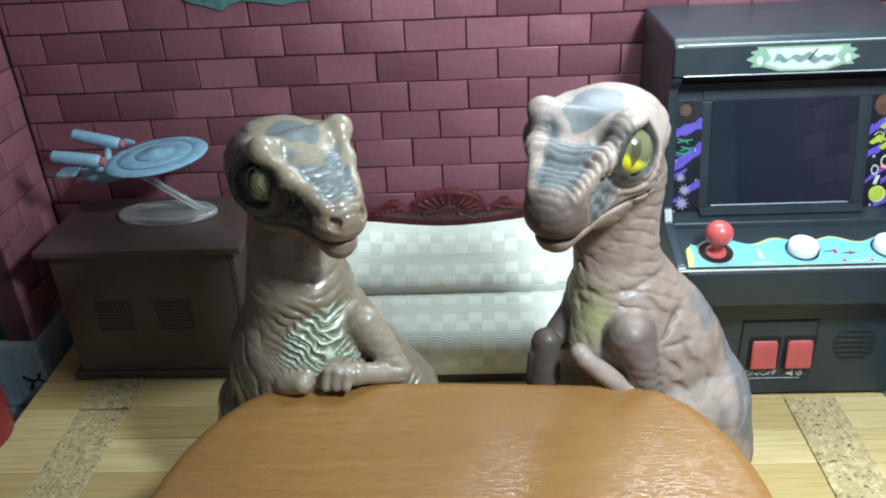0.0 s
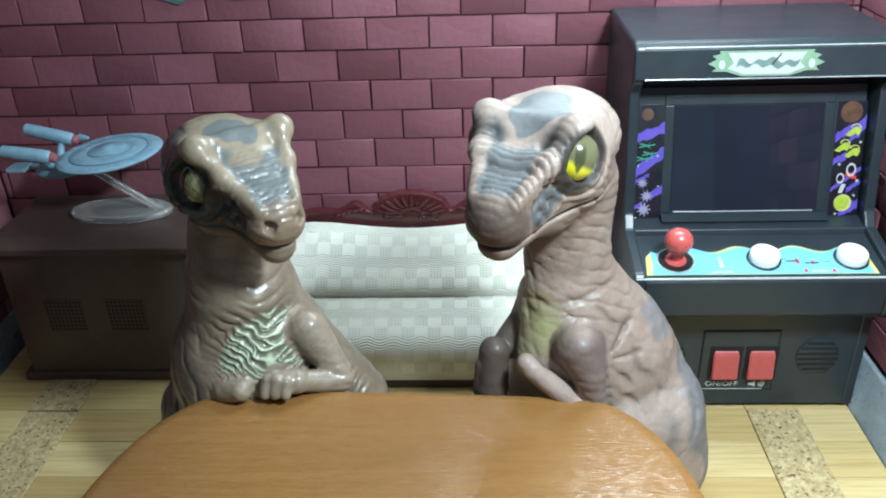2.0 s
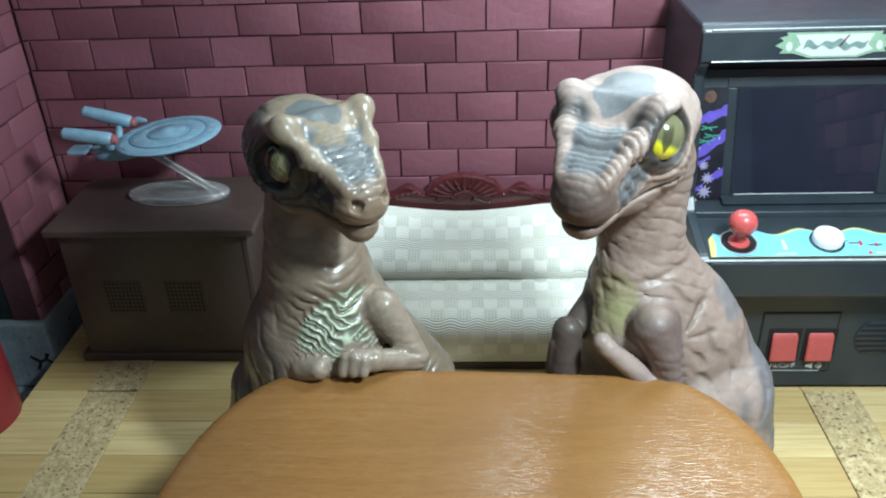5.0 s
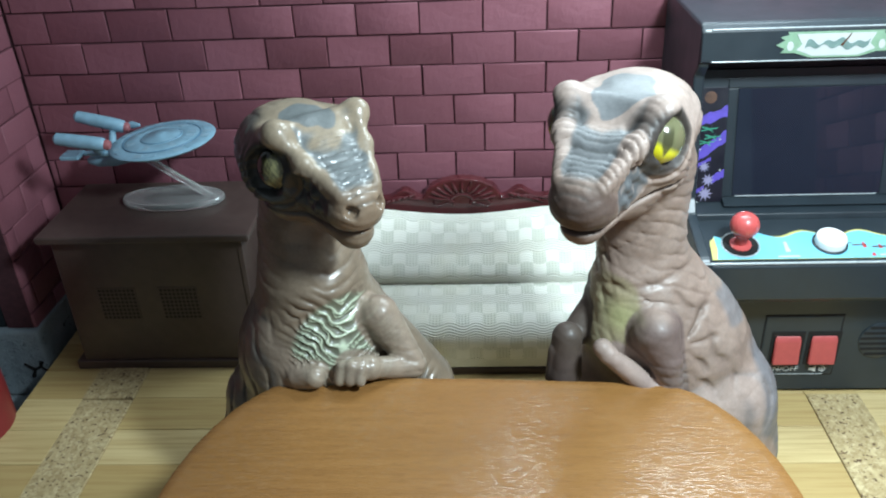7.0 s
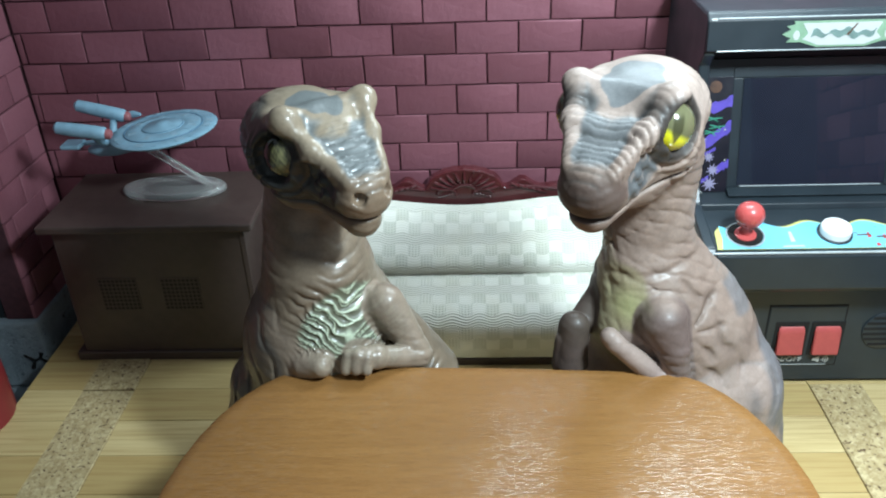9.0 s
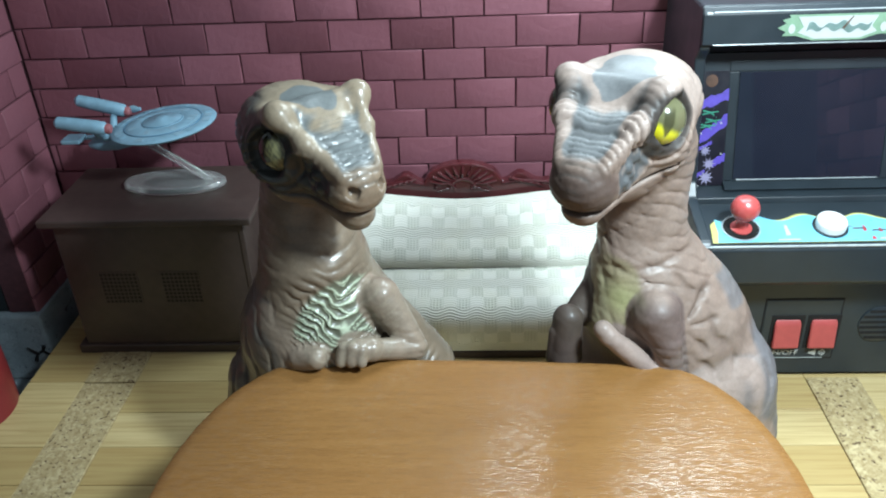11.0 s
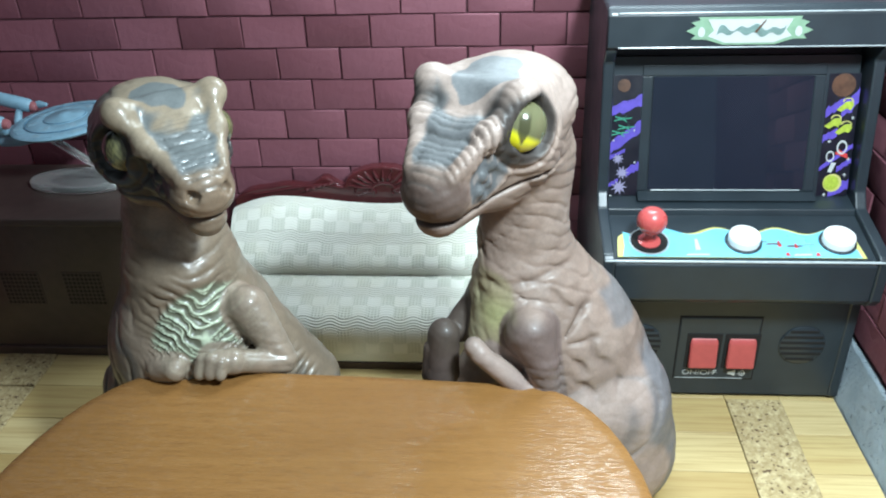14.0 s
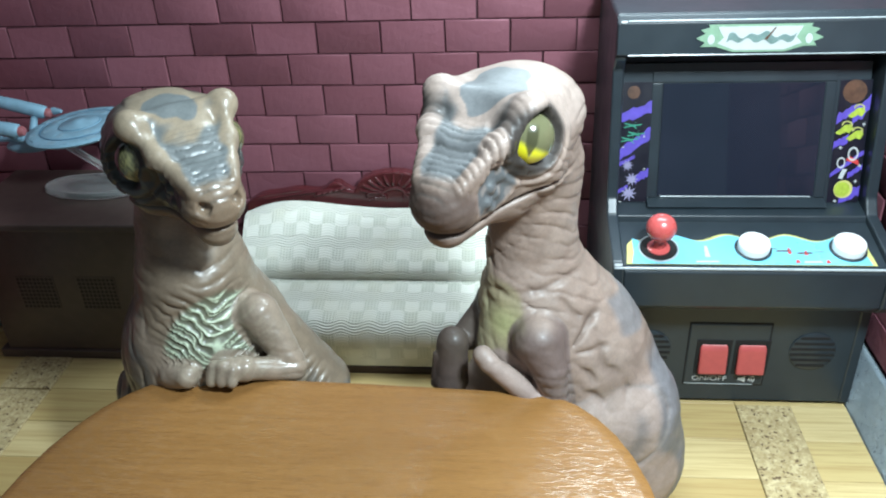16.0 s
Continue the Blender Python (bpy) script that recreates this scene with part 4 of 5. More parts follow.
def head_field(f, s, u, size, form):
    """The head round the middle of its eyes: f ahead, s to its side, u up."""
    f, s, u = f / size, np.abs(s) / size, u / size
    back, dome, bead, lip, (ef, es, eu), brow, wrinkle = (form[k] for k in ("back", "dome", "bead", "lip", "eye", "brow", "wrinkle"))
    m = form["muzzle"]
    d = egg(f, s, u, (-0.55 - 0.5 * back, 0, dome - 0.92), (1.05 + 0.5 * back, 1.40, 1.02))
    d = blend(d, limb(f, s, u, (0.13, 0, -0.25), 1.02, (1.44, 0, -0.47), m + 0.02), 0.35)
    d = blend(d, egg(f, s, u, (1.50, 0, -0.56), (0.57, m + 0.02, 0.49)), 0.22)
    d = blend(d, ball(f, s, u, (ef - 0.15, es - 0.06, eu - 0.08), 0.64), 0.35)
    # brow and snout ridges
    top, knee = brow[:3], form["knee"]
    # the broad plane from brow to brow and down the snout
    dip, ring_r = form["dip"], form["socket"]
    d = blend(d, limb(f, s, u, (brow[0] - 0.1, 0, brow[2] - dip), 0.26, (brow[0] - 0.05, 0.86, brow[2] - 0.10), 0.26), 0.35)
    d = blend(d, limb(f, s, u, (knee[0], 0, knee[2] - 0.9 * dip), 0.24, (knee[0], 0.74, knee[2] - 0.09), 0.20), 0.30)
    d = blend(d, limb(f, s, u, (1.25, 0, -0.02), 0.20, (1.25, m - 0.14, 0.08), 0.17), 0.25)
    d = blend(d, limb(f, s, u, (-1.0, 0.90, eu + 0.34), 0.20, top, 0.15), 0.30)
    d = blend(d, ball(f, s, u, top, brow[3]), 0.40)
    d = blend(d, limb(f, s, u, top, form["ridge"], knee, form["ridge"] - 0.03), 0.28)
    d = blend(d, limb(f, s, u, knee, 0.11, (1.62, m - 0.15, -0.07), 0.12), 0.20)
    # lower jaw and the corner of the mouth
    d = blend(d, limb(f, s, u, (-0.8, 0, -0.62), 0.96, (1.50, 0, form["chin"]), m - 0.16), 0.12)
    d = blend(d, ball(f, s, u, (-0.55, 0.80, -0.48), 0.62), 0.35)
    d = blend(d, ball(f, s, u, (-0.10, form["jowl"], form["lip"][0] - 0.02), 0.58), 0.35)
    # the flat top of the snout, a dip between the brows
    d = carve(d, limb(f, s, u, (0.45, 0, 1.38 - 0.35 * dip), 0.46, (1.55, 0, 0.76 - 0.35 * dip), 0.38), 0.30)
    # sockets, mouth, nostrils, cheek hollow
    d = carve(d, egg(f, s, u, (ef + 0.04, es + 0.50, eu), (0.90 * ring_r, 0.48, ring_r - 0.04)), 0.10)
    d = d + form["gape"] * np.exp(-((u - mouth_height(f, lip)) / 0.048) ** 2) * np.clip((f + 1.35) * 3, 0, 1)
    if form["nostril"] > 0.5:
        d = carve(d, egg(f, s, u, (1.93, m - 0.24, -0.34), (0.16 * form["nostril"], 0.12, 0.13)), 0.05)
    d = carve(d, egg(f, s, u, (0.96, m + 0.47, -0.34), (0.50, 0.42, 0.46)), 0.10)
    for cf, cu, r in ((0.74, -0.16, 0.14), (1.02, -0.26, 0.15), (0.86, -0.46, 0.13), (1.14, -0.52, 0.13), (0.98, -0.70, 0.10)):
        d = blend(d, ball(f, s, u, (cf, m + 0.04, cu), r), 0.05)
    # beads along the ridges, cross wrinkles over the snout
    along = np.exp(-(limb(f, s, u, (-0.8, 1.0, brow[2] - 0.2), 0.0, top, 0.0) / 0.30) ** 2) + np.exp(-(limb(f, s, u, top, 0.0, knee, 0.0) / 0.28) ** 2) + np.exp(-(limb(f, s, u, knee, 0.0, (1.58, m - 0.14, 0.0), 0.0) / 0.22) ** 2)
    d = d + bead * np.clip(along, 0, 1) * (0.55 + 0.45 * np.clip((f - 0.45) * 4, 0, 1)) * (crease(22.0 * f - 10.0 * s + 0.5 * np.sin(3 * f), 0.45) - 0.30)
    flat = np.clip((0.78 - 0.2 * f - s) * 6, 0, 1) * np.clip((f - 0.35) * 2.5, 0, 1) * np.clip((u + 0.62) * 4, 0, 1)
    d = d + wrinkle * flat * crease(24.0 * f + 2.5 * s * s + 0.7 * np.sin(7.3 * f + 2) + 0.25 * np.sin(13 * s + 9 * f), 0.42)
    # folds round the eye, a beaded rim round the cheek hollow
    eye = np.sqrt((f - ef) ** 2 + (s - es - 0.08) ** 2 + ((u - eu) * 0.95) ** 2)
    low = np.clip(0.9 - (u - eu) * 2, 0, 1)
    d = d - 0.020 * low * np.exp(-((eye - 0.72) / 0.05) ** 2) + 0.03 * low * np.exp(-((eye - 0.78) / 0.04) ** 2) - 0.03 * low * np.exp(-((eye - 0.88) / 0.05) ** 2)
    rim = np.sqrt(((f - 0.96) / 0.56) ** 2 + ((u + 0.34 + 0.25 * (f - 0.96)) / 0.50) ** 2)
    d = d - 0.045 * np.exp(-((rim - 1.0) / 0.12) ** 2) * np.clip((s - 0.5) * 4, 0, 1) * (0.75 + 0.25 * np.sin(16 * np.arctan2(u + 0.36, f - 0.98)))
    # small folds over the cheek, behind and below the mouth, round the nose
    fold = np.clip((0.5 - f) * 1.2, 0, 1) * np.clip(-(u - 0.3) * 1.5, 0, 1)
    d = d + 0.040 * fold * crease(10.5 * (u - 0.55 * f) + 0.8 * np.sin(5 * f) + 0.5 * np.sin(9 * u + 6 * f), 0.34)
    nape = np.clip((-0.9 - f) * 2, 0, 1) * np.clip(1.1 - u, 0, 1)
    d = d + 0.045 * nape * crease(9.5 * u + 1.2 * np.sin(2.6 * f + 1.7 * s) + 0.6 * np.sin(6 * s), 0.34)
    nose = np.clip((f - 1.55) * 4, 0, 1) * np.clip((0.0 - u) * 4, 0, 1)
    d = d + 0.5 * wrinkle * nose * crease(15.0 * u + 1.2 * np.cos(3 * s) + 0.5 * np.sin(8 * s), 0.5)
    return d * size


def dinosaur(name, label, eyes_mid, ahead, size, form, limbs, folds, paints, rough, coat, low, high, eye_colors, ball_r):
    """One figure as one mesh: limbs is a list of (point, radius, point, radius, softness)."""
    ahead = Vector(ahead).normalized()
    side = ahead.cross(Vector((0, 0, 1))).normalized() * -1
    above = side.cross(ahead) * -1
    if above.z < 0:
        above = -above
    ex, ey, ez = eyes_mid

    def local(x, y, z):
        dx, dy, dz = x - ex, y - ey, z - ez
        return (dx * ahead.x + dy * ahead.y + dz * ahead.z, dx * side.x + dy * side.y + dz * side.z, dx * above.x + dy * above.y + dz * above.z)

    def field(x, y, z):
        d = None
        for a, ra, b, rb, k in limbs:
            if k < 0.25:
                continue
            q = limb(x, y, z, a, ra, b, rb)
            d = q if d is None else blend(d, q, k)
        d = d + folds(x, y, z)
        for a, ra, b, rb, k in limbs:
            if k < 0.25:
                d = blend(d, limb(x, y, z, a, ra, b, rb), k)
        d = d + 0.008 * crease(8.5 * (z + 0.35 * x) + 2.0 * wobble(x, y, z, 1.5, 4.0), 0.35)
        d = d + 0.024 * near_limb(x, y, z, form["arm"], 0.15) * crease(13.0 * z + 2.0 * x + 3.0 * y, 0.45) * soft_step(5.45, 5.0, z)
        h = head_field(*local(x, y, z), size, form)
        d = blend(d, h, 0.30)
        return np.maximum(d, -z)

    verts, quads = sculpt(field, low, high, 0.038)
    # settle the steps of the grid
    for turn in range(1):
        sums, n = np.zeros_like(verts), np.zeros(len(verts))
        for k in range(4):
            np.add.at(sums, quads[:, k], verts[quads[:, (k + 1) % 4]] + verts[quads[:, (k + 3) % 4]])
            np.add.at(n, quads[:, k], 2)
        flat = verts[:, 2] < 0.03
        verts = np.where(flat[:, None], verts, verts + 0.5 * (sums / np.maximum(n, 1)[:, None] - verts))
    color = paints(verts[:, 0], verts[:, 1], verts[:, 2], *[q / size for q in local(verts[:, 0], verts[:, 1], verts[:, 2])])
    all_verts, all_faces, slots = list(map(tuple, verts)), [tuple(int(i) for i in q) for q in quads], [0] * len(quads)
    colors = [tuple(c) for c in color]
    rings, steps = 60, 80
    for sgn in (-1, 1):
        mid = Vector(eyes_mid) + size * (form["eye"][0] * ahead + sgn * form["eye"][1] * side + form["eye"][2] * above)
        axis = (sgn * side * 0.62 + ahead * 0.75 + above * 0.16).normalized()
        right = axis.cross(above).normalized()
        up = right.cross(axis)
        start = len(all_verts)
        for i in range(rings):
            a = math.pi * (i + 0.5) / rings
            for k in range(steps):
                b = 2 * math.pi * k / steps
                p, q, r = math.sin(a) * math.cos(b), math.sin(a) * math.sin(b), math.cos(a)
                all_verts.append(tuple(mid + ball_r * size * (p * right + q * up + r * axis)))
                colors.append(eye_colors(p * sgn, q, r))
        for i in range(rings - 1):
            for k in range(steps):
                all_faces.append((start + i * steps + k, start + i * steps + (k + 1) % steps, start + (i + 1) * steps + (k + 1) % steps, start + (i + 1) * steps + k))
                slots.append(1)
        all_faces.append(tuple(start + k for k in range(steps))[::-1])
        slots.append(1)
    me = mesh_of(name, all_verts, all_faces, [skin_paint(name + "_skin", rough, coat), EYE], True, slots)
    attribute = me.attributes.new("paint", "FLOAT_COLOR", "POINT")
    attribute.data.foreach_set("color", np.array([(*c[:3], 1.0) for c in colors], np.float32).ravel())
    bm = bmesh.new()
    bm.from_mesh(me)
    bmesh.ops.recalc_face_normals(bm, faces=bm.faces)
    bm.to_mesh(me)
    bm.free()
    return tagged(new(name, me), label, "toy dinosaur", "toy dinosaurs behind the table")


def soft_step(a, b, v):
    t = np.clip((v - a) / (b - a), 0, 1)
    return t * t * (3 - 2 * t)


def over(base, tone, mask):
    return base + (np.array(tone) - base) * np.clip(mask, 0, 1)[:, None]


def head_marks(c, f, s, u, grey, nose, light, form, seed, x, y, z):
    s = np.abs(s)
    ef, es, eu = form["eye"]
    w = 0.10 * wobble(x, y, z, 3.0, seed)
    head = soft_step(-2.2, -1.7, f) * soft_step(-1.7, -1.35, u)
    c = over(c, light, head * soft_step(0.0, 0.5, u) * 0.8)
    crown = soft_step(0.06, -0.06, ((f + 0.40) / 0.70) ** 2 + (s / 0.62) ** 2 - 1 + w * 4) * soft_step(0.2, 0.4, u)
    c = over(c, grey, crown * 0.85)
    snout = soft_step(0.05, -0.05, s - 0.78 + 0.24 * f + w) * soft_step(0.58, 0.95, f + 3 * w + 0.75 * s) * soft_step(1.80, 1.5, f + w) * soft_step(-0.55, -0.3, u)
    c = over(c, grey, snout * 0.85)
    c = over(c, nose, soft_step(1.35, 1.70, f + 2 * w) * 0.85 * soft_step(-1.15, -0.95, u) * soft_step(0.12, -0.2, u))
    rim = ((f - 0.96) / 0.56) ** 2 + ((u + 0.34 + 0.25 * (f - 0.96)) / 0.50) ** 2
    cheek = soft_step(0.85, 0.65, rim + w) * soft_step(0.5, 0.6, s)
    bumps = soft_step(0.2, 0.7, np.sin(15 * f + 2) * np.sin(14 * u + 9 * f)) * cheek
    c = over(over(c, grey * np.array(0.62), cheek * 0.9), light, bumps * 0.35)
    # shade between brow ridge and eye, painted as a faint dark spot
    gap_shade = np.exp(-(((f - 0.55) / 0.22) ** 2 + ((u - 0.34) / 0.20) ** 2)) * soft_step(0.6, 0.75, s)
    c = over(c, grey * np.array(0.55), gap_shade * 0.22)
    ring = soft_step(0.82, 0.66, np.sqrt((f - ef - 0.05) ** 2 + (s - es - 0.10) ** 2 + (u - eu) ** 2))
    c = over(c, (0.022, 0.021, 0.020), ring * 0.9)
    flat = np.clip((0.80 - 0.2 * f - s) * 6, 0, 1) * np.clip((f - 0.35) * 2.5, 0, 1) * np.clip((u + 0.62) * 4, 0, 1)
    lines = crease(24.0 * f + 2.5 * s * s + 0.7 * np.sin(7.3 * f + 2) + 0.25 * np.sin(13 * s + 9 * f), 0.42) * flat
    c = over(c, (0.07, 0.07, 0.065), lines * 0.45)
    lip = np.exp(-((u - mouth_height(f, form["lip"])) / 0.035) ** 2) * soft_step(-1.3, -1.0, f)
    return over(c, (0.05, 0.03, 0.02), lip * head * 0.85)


R_LIMBS = [((4.62, 21.05, 9.0), 1.00, (4.55, 20.95, 7.0), 0.94, 0.3),
           ((4.55, 20.95, 7.0), 0.94, (4.78, 20.88, 5.7), 1.38, 0.35),
           ((4.78, 20.88, 5.7), 1.38, (5.22, 20.95, 4.4), 1.88, 0.4),
           ((5.25, 20.95, 4.5), 1.86, (5.80, 21.35, 1.9), 2.10, 0.5),
           ((6.10, 20.90, 3.6), 1.45, (6.70, 20.80, 1.5), 1.62, 0.60),
           ((5.70, 19.38, 3.50), 0.72, (6.60, 20.40, 2.95), 1.36, 0.28),
           ((6.60, 20.40, 2.95), 1.36, (6.75, 20.45, 1.3), 1.50, 0.50),
           ((3.90, 20.60, 3.0), 1.10, (3.80, 20.70, 1.4), 1.45, 0.4),
           ((3.95, 21.00, 5.85), 0.40, (3.15, 20.35, 5.0), 0.36, 0.12),
           ((2.82, 19.85, 5.14), 0.36, (2.74, 19.65, 4.2), 0.40, 0.04),
           ((3.02, 19.72, 4.85), 0.13, (3.04, 19.62, 4.2), 0.13, 0.02),
           ((2.50, 19.70, 4.90), 0.13, (2.44, 19.58, 4.2), 0.14, 0.02),
           ((4.70, 19.26, 5.62), 0.56, (4.93, 19.02, 5.05), 0.37, 0.16),
           ((4.93, 19.02, 5.05), 0.36, (5.12, 18.96, 4.2), 0.29, 0.08),
           ((5.04, 18.94, 4.0), 0.33, (3.66, 19.00, 5.22), 0.21, 0.04),
           ((3.64, 19.04, 5.24), 0.22, (3.52, 19.10, 5.36), 0.22, 0.05),
           ((4.25, 20.45, 6.4), 0.72, (4.30, 20.20, 5.1), 1.02, 0.3)]

L_LIMBS = [((-3.25, 21.35, 9.1), 0.98, (-3.34, 21.05, 7.5), 0.98, 0.3),
           ((-3.34, 21.05, 7.5), 0.98, (-3.18, 20.70, 6.3), 1.22, 0.4),
           ((-3.18, 20.70, 6.3), 1.22, (-3.20, 20.80, 4.4), 1.95, 0.5),
           ((-3.20, 20.80, 4.4), 1.95, (-3.30, 21.20, 1.9), 2.20, 0.5),
           ((-2.78, 20.35, 5.3), 0.90, (-2.60, 20.40, 4.2), 1.30, 0.4),
           ((-1.45, 20.80, 2.8), 0.95, (-1.40, 20.80, 1.4), 1.30, 0.35),
           ((-4.80, 20.80, 2.8), 1.05, (-4.80, 20.90, 1.4), 1.45, 0.35),
           ((-1.60, 20.90, 4.3), 0.80, (-0.78, 20.90, 3.0), 0.88, 0.3),
           ((-1.58, 20.02, 5.72), 0.48, (-0.80, 19.60, 4.62), 0.31, 0.20),
           ((-0.80, 19.55, 4.56), 0.31, (-1.70, 19.05, 4.90), 0.25, 0.06),
           ((-1.74, 19.02, 4.93), 0.30, (-2.06, 18.92, 4.98), 0.27, 0.06),
           ((-2.12, 18.80, 5.12), 0.17, (-2.16, 18.66, 4.84), 0.14, 0.05),
           ((-2.32, 18.84, 5.08), 0.17, (-2.40, 18.70, 4.82), 0.14, 0.05),
           ((-1.92, 18.78, 5.06), 0.16, (-1.92, 18.64, 4.84), 0.13, 0.05),
           ((-3.95, 19.80, 5.35), 0.46, (-3.36, 19.15, 4.70), 0.34, 0.12),
           ((-3.36, 19.00, 4.74), 0.34, (-2.98, 18.78, 4.86), 0.27, 0.08)]


R_ARM = [((4.70, 19.26, 5.62), 0.56, (4.93, 19.02, 5.05), 0.37), ((4.93, 19.02, 5.05), 0.36, (5.12, 18.96, 4.2), 0.29)]
R_FORE = [((5.04, 18.94, 4.1), 0.30, (3.40, 19.10, 5.55), 0.22)]
R_FAR = [((3.95, 21.00, 5.85), 0.40, (3.05, 20.30, 5.2), 0.38), ((2.82, 19.85, 5.14), 0.40, (2.74, 19.65, 4.0), 0.44)]
L_ARM = [((-1.55, 20.00, 5.72), 0.52, (-0.80, 19.60, 4.62), 0.37), ((-0.80, 19.55, 4.56), 0.37, (-2.10, 18.92, 5.00), 0.32), ((-3.95, 19.80, 5.35), 0.46, (-3.36, 19.15, 4.70), 0.36), ((-3.36, 19.00, 4.74), 0.34, (-2.98, 18.78, 4.86), 0.27), ((-2.00, 18.80, 5.00), 0.30, (-2.32, 18.78, 4.80), 0.26)]


def near_limb(x, y, z, limbs, reach):
    """One on the limbs, nought a little off them."""
    d = None
    for a, ra, b, rb in limbs:
        q = limb(x, y, z, a, ra, b, rb)
        d = q if d is None else np.minimum(d, q)
    return soft_step(reach, 0.55 * reach, d)


def haunch_rim(x, z):
    return np.sqrt(((x - 6.3) / 1.38) ** 2 + ((z - 3.3) / 1.05) ** 2)


def back_edge(z):
    return np.interp(z, (0.0, 1.6, 3.3, 4.3, 5.6, 6.9), (8.45, 8.35, 7.75, 7.25, 6.55, 5.65))


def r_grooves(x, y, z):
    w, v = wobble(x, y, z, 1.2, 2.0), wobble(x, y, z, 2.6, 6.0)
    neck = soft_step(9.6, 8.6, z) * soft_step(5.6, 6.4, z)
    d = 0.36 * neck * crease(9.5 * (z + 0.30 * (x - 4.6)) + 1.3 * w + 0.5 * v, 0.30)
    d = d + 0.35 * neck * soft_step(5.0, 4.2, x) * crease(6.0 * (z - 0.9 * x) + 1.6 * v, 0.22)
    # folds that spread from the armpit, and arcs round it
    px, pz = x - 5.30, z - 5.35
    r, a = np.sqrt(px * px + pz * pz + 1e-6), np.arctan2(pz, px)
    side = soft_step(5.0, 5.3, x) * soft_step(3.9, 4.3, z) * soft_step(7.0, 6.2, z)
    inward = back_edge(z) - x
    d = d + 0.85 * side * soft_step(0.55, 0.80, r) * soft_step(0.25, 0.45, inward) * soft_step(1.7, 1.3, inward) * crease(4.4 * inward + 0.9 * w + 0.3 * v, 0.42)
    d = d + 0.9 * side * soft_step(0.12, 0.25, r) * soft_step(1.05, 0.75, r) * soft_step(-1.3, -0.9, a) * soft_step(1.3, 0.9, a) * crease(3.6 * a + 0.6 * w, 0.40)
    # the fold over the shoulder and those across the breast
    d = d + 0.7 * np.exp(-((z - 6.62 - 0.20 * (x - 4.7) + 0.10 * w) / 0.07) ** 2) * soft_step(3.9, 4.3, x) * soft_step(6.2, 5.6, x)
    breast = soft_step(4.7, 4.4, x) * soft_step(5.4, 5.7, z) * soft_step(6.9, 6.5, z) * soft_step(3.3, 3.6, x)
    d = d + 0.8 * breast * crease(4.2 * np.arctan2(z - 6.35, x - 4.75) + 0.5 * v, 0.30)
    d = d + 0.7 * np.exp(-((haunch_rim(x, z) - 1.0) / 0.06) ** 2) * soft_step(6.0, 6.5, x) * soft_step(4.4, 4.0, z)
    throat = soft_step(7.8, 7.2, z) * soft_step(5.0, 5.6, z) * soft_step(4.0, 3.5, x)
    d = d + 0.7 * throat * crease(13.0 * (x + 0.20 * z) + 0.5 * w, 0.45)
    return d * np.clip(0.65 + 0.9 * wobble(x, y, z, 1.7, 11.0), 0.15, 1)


def l_ribs(x, y, z):
    """Thin raised ribs that slope down to the middle of the chest, forking here and there."""
    w, v = wobble(x, y, z, 1.4, 3.0), wobble(x, y, z, 2.8, 7.0)
    px = x + 2.30 + 0.06 * w
    arm = np.sqrt(px * px + 0.03)
    phase = 12.5 * (z - (0.70 + 0.45 * soft_step(5.9, 5.0, z)) * arm) + 1.5 * w + 1.3 * v
    ribs = np.maximum(crease(phase, 0.42), 0.75 * crease(0.72 * phase + 3.0 * px + 1.2 * v, 0.26))
    return np.maximum(ribs, 0.9 * np.exp(-(px / 0.10) ** 2) * soft_step(5.7, 5.3, z))


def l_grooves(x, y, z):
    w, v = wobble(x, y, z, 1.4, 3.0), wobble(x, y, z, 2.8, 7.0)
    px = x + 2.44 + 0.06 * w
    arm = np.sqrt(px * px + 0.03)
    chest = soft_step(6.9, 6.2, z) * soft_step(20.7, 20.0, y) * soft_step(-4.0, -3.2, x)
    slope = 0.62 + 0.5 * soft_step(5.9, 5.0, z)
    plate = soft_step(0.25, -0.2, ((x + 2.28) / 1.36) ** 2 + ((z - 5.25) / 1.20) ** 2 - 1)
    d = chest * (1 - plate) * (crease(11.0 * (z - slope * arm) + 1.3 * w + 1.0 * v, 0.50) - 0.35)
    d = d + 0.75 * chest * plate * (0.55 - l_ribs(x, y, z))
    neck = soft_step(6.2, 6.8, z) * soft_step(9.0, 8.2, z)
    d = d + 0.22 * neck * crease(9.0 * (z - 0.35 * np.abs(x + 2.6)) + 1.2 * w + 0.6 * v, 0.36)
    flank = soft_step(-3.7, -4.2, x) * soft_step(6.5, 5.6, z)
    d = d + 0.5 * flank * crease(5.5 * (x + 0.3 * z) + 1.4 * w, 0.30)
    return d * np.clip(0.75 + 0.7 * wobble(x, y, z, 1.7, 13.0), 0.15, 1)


def r_folds(x, y, z):
    return 0.105 * r_grooves(x, y, z) - 0.015 * wobble(x, y, z, 3.0, 8.0)


def l_folds(x, y, z):
    return 0.115 * l_grooves(x, y, z) - 0.018 * wobble(x, y, z, 2.4, 1.0)


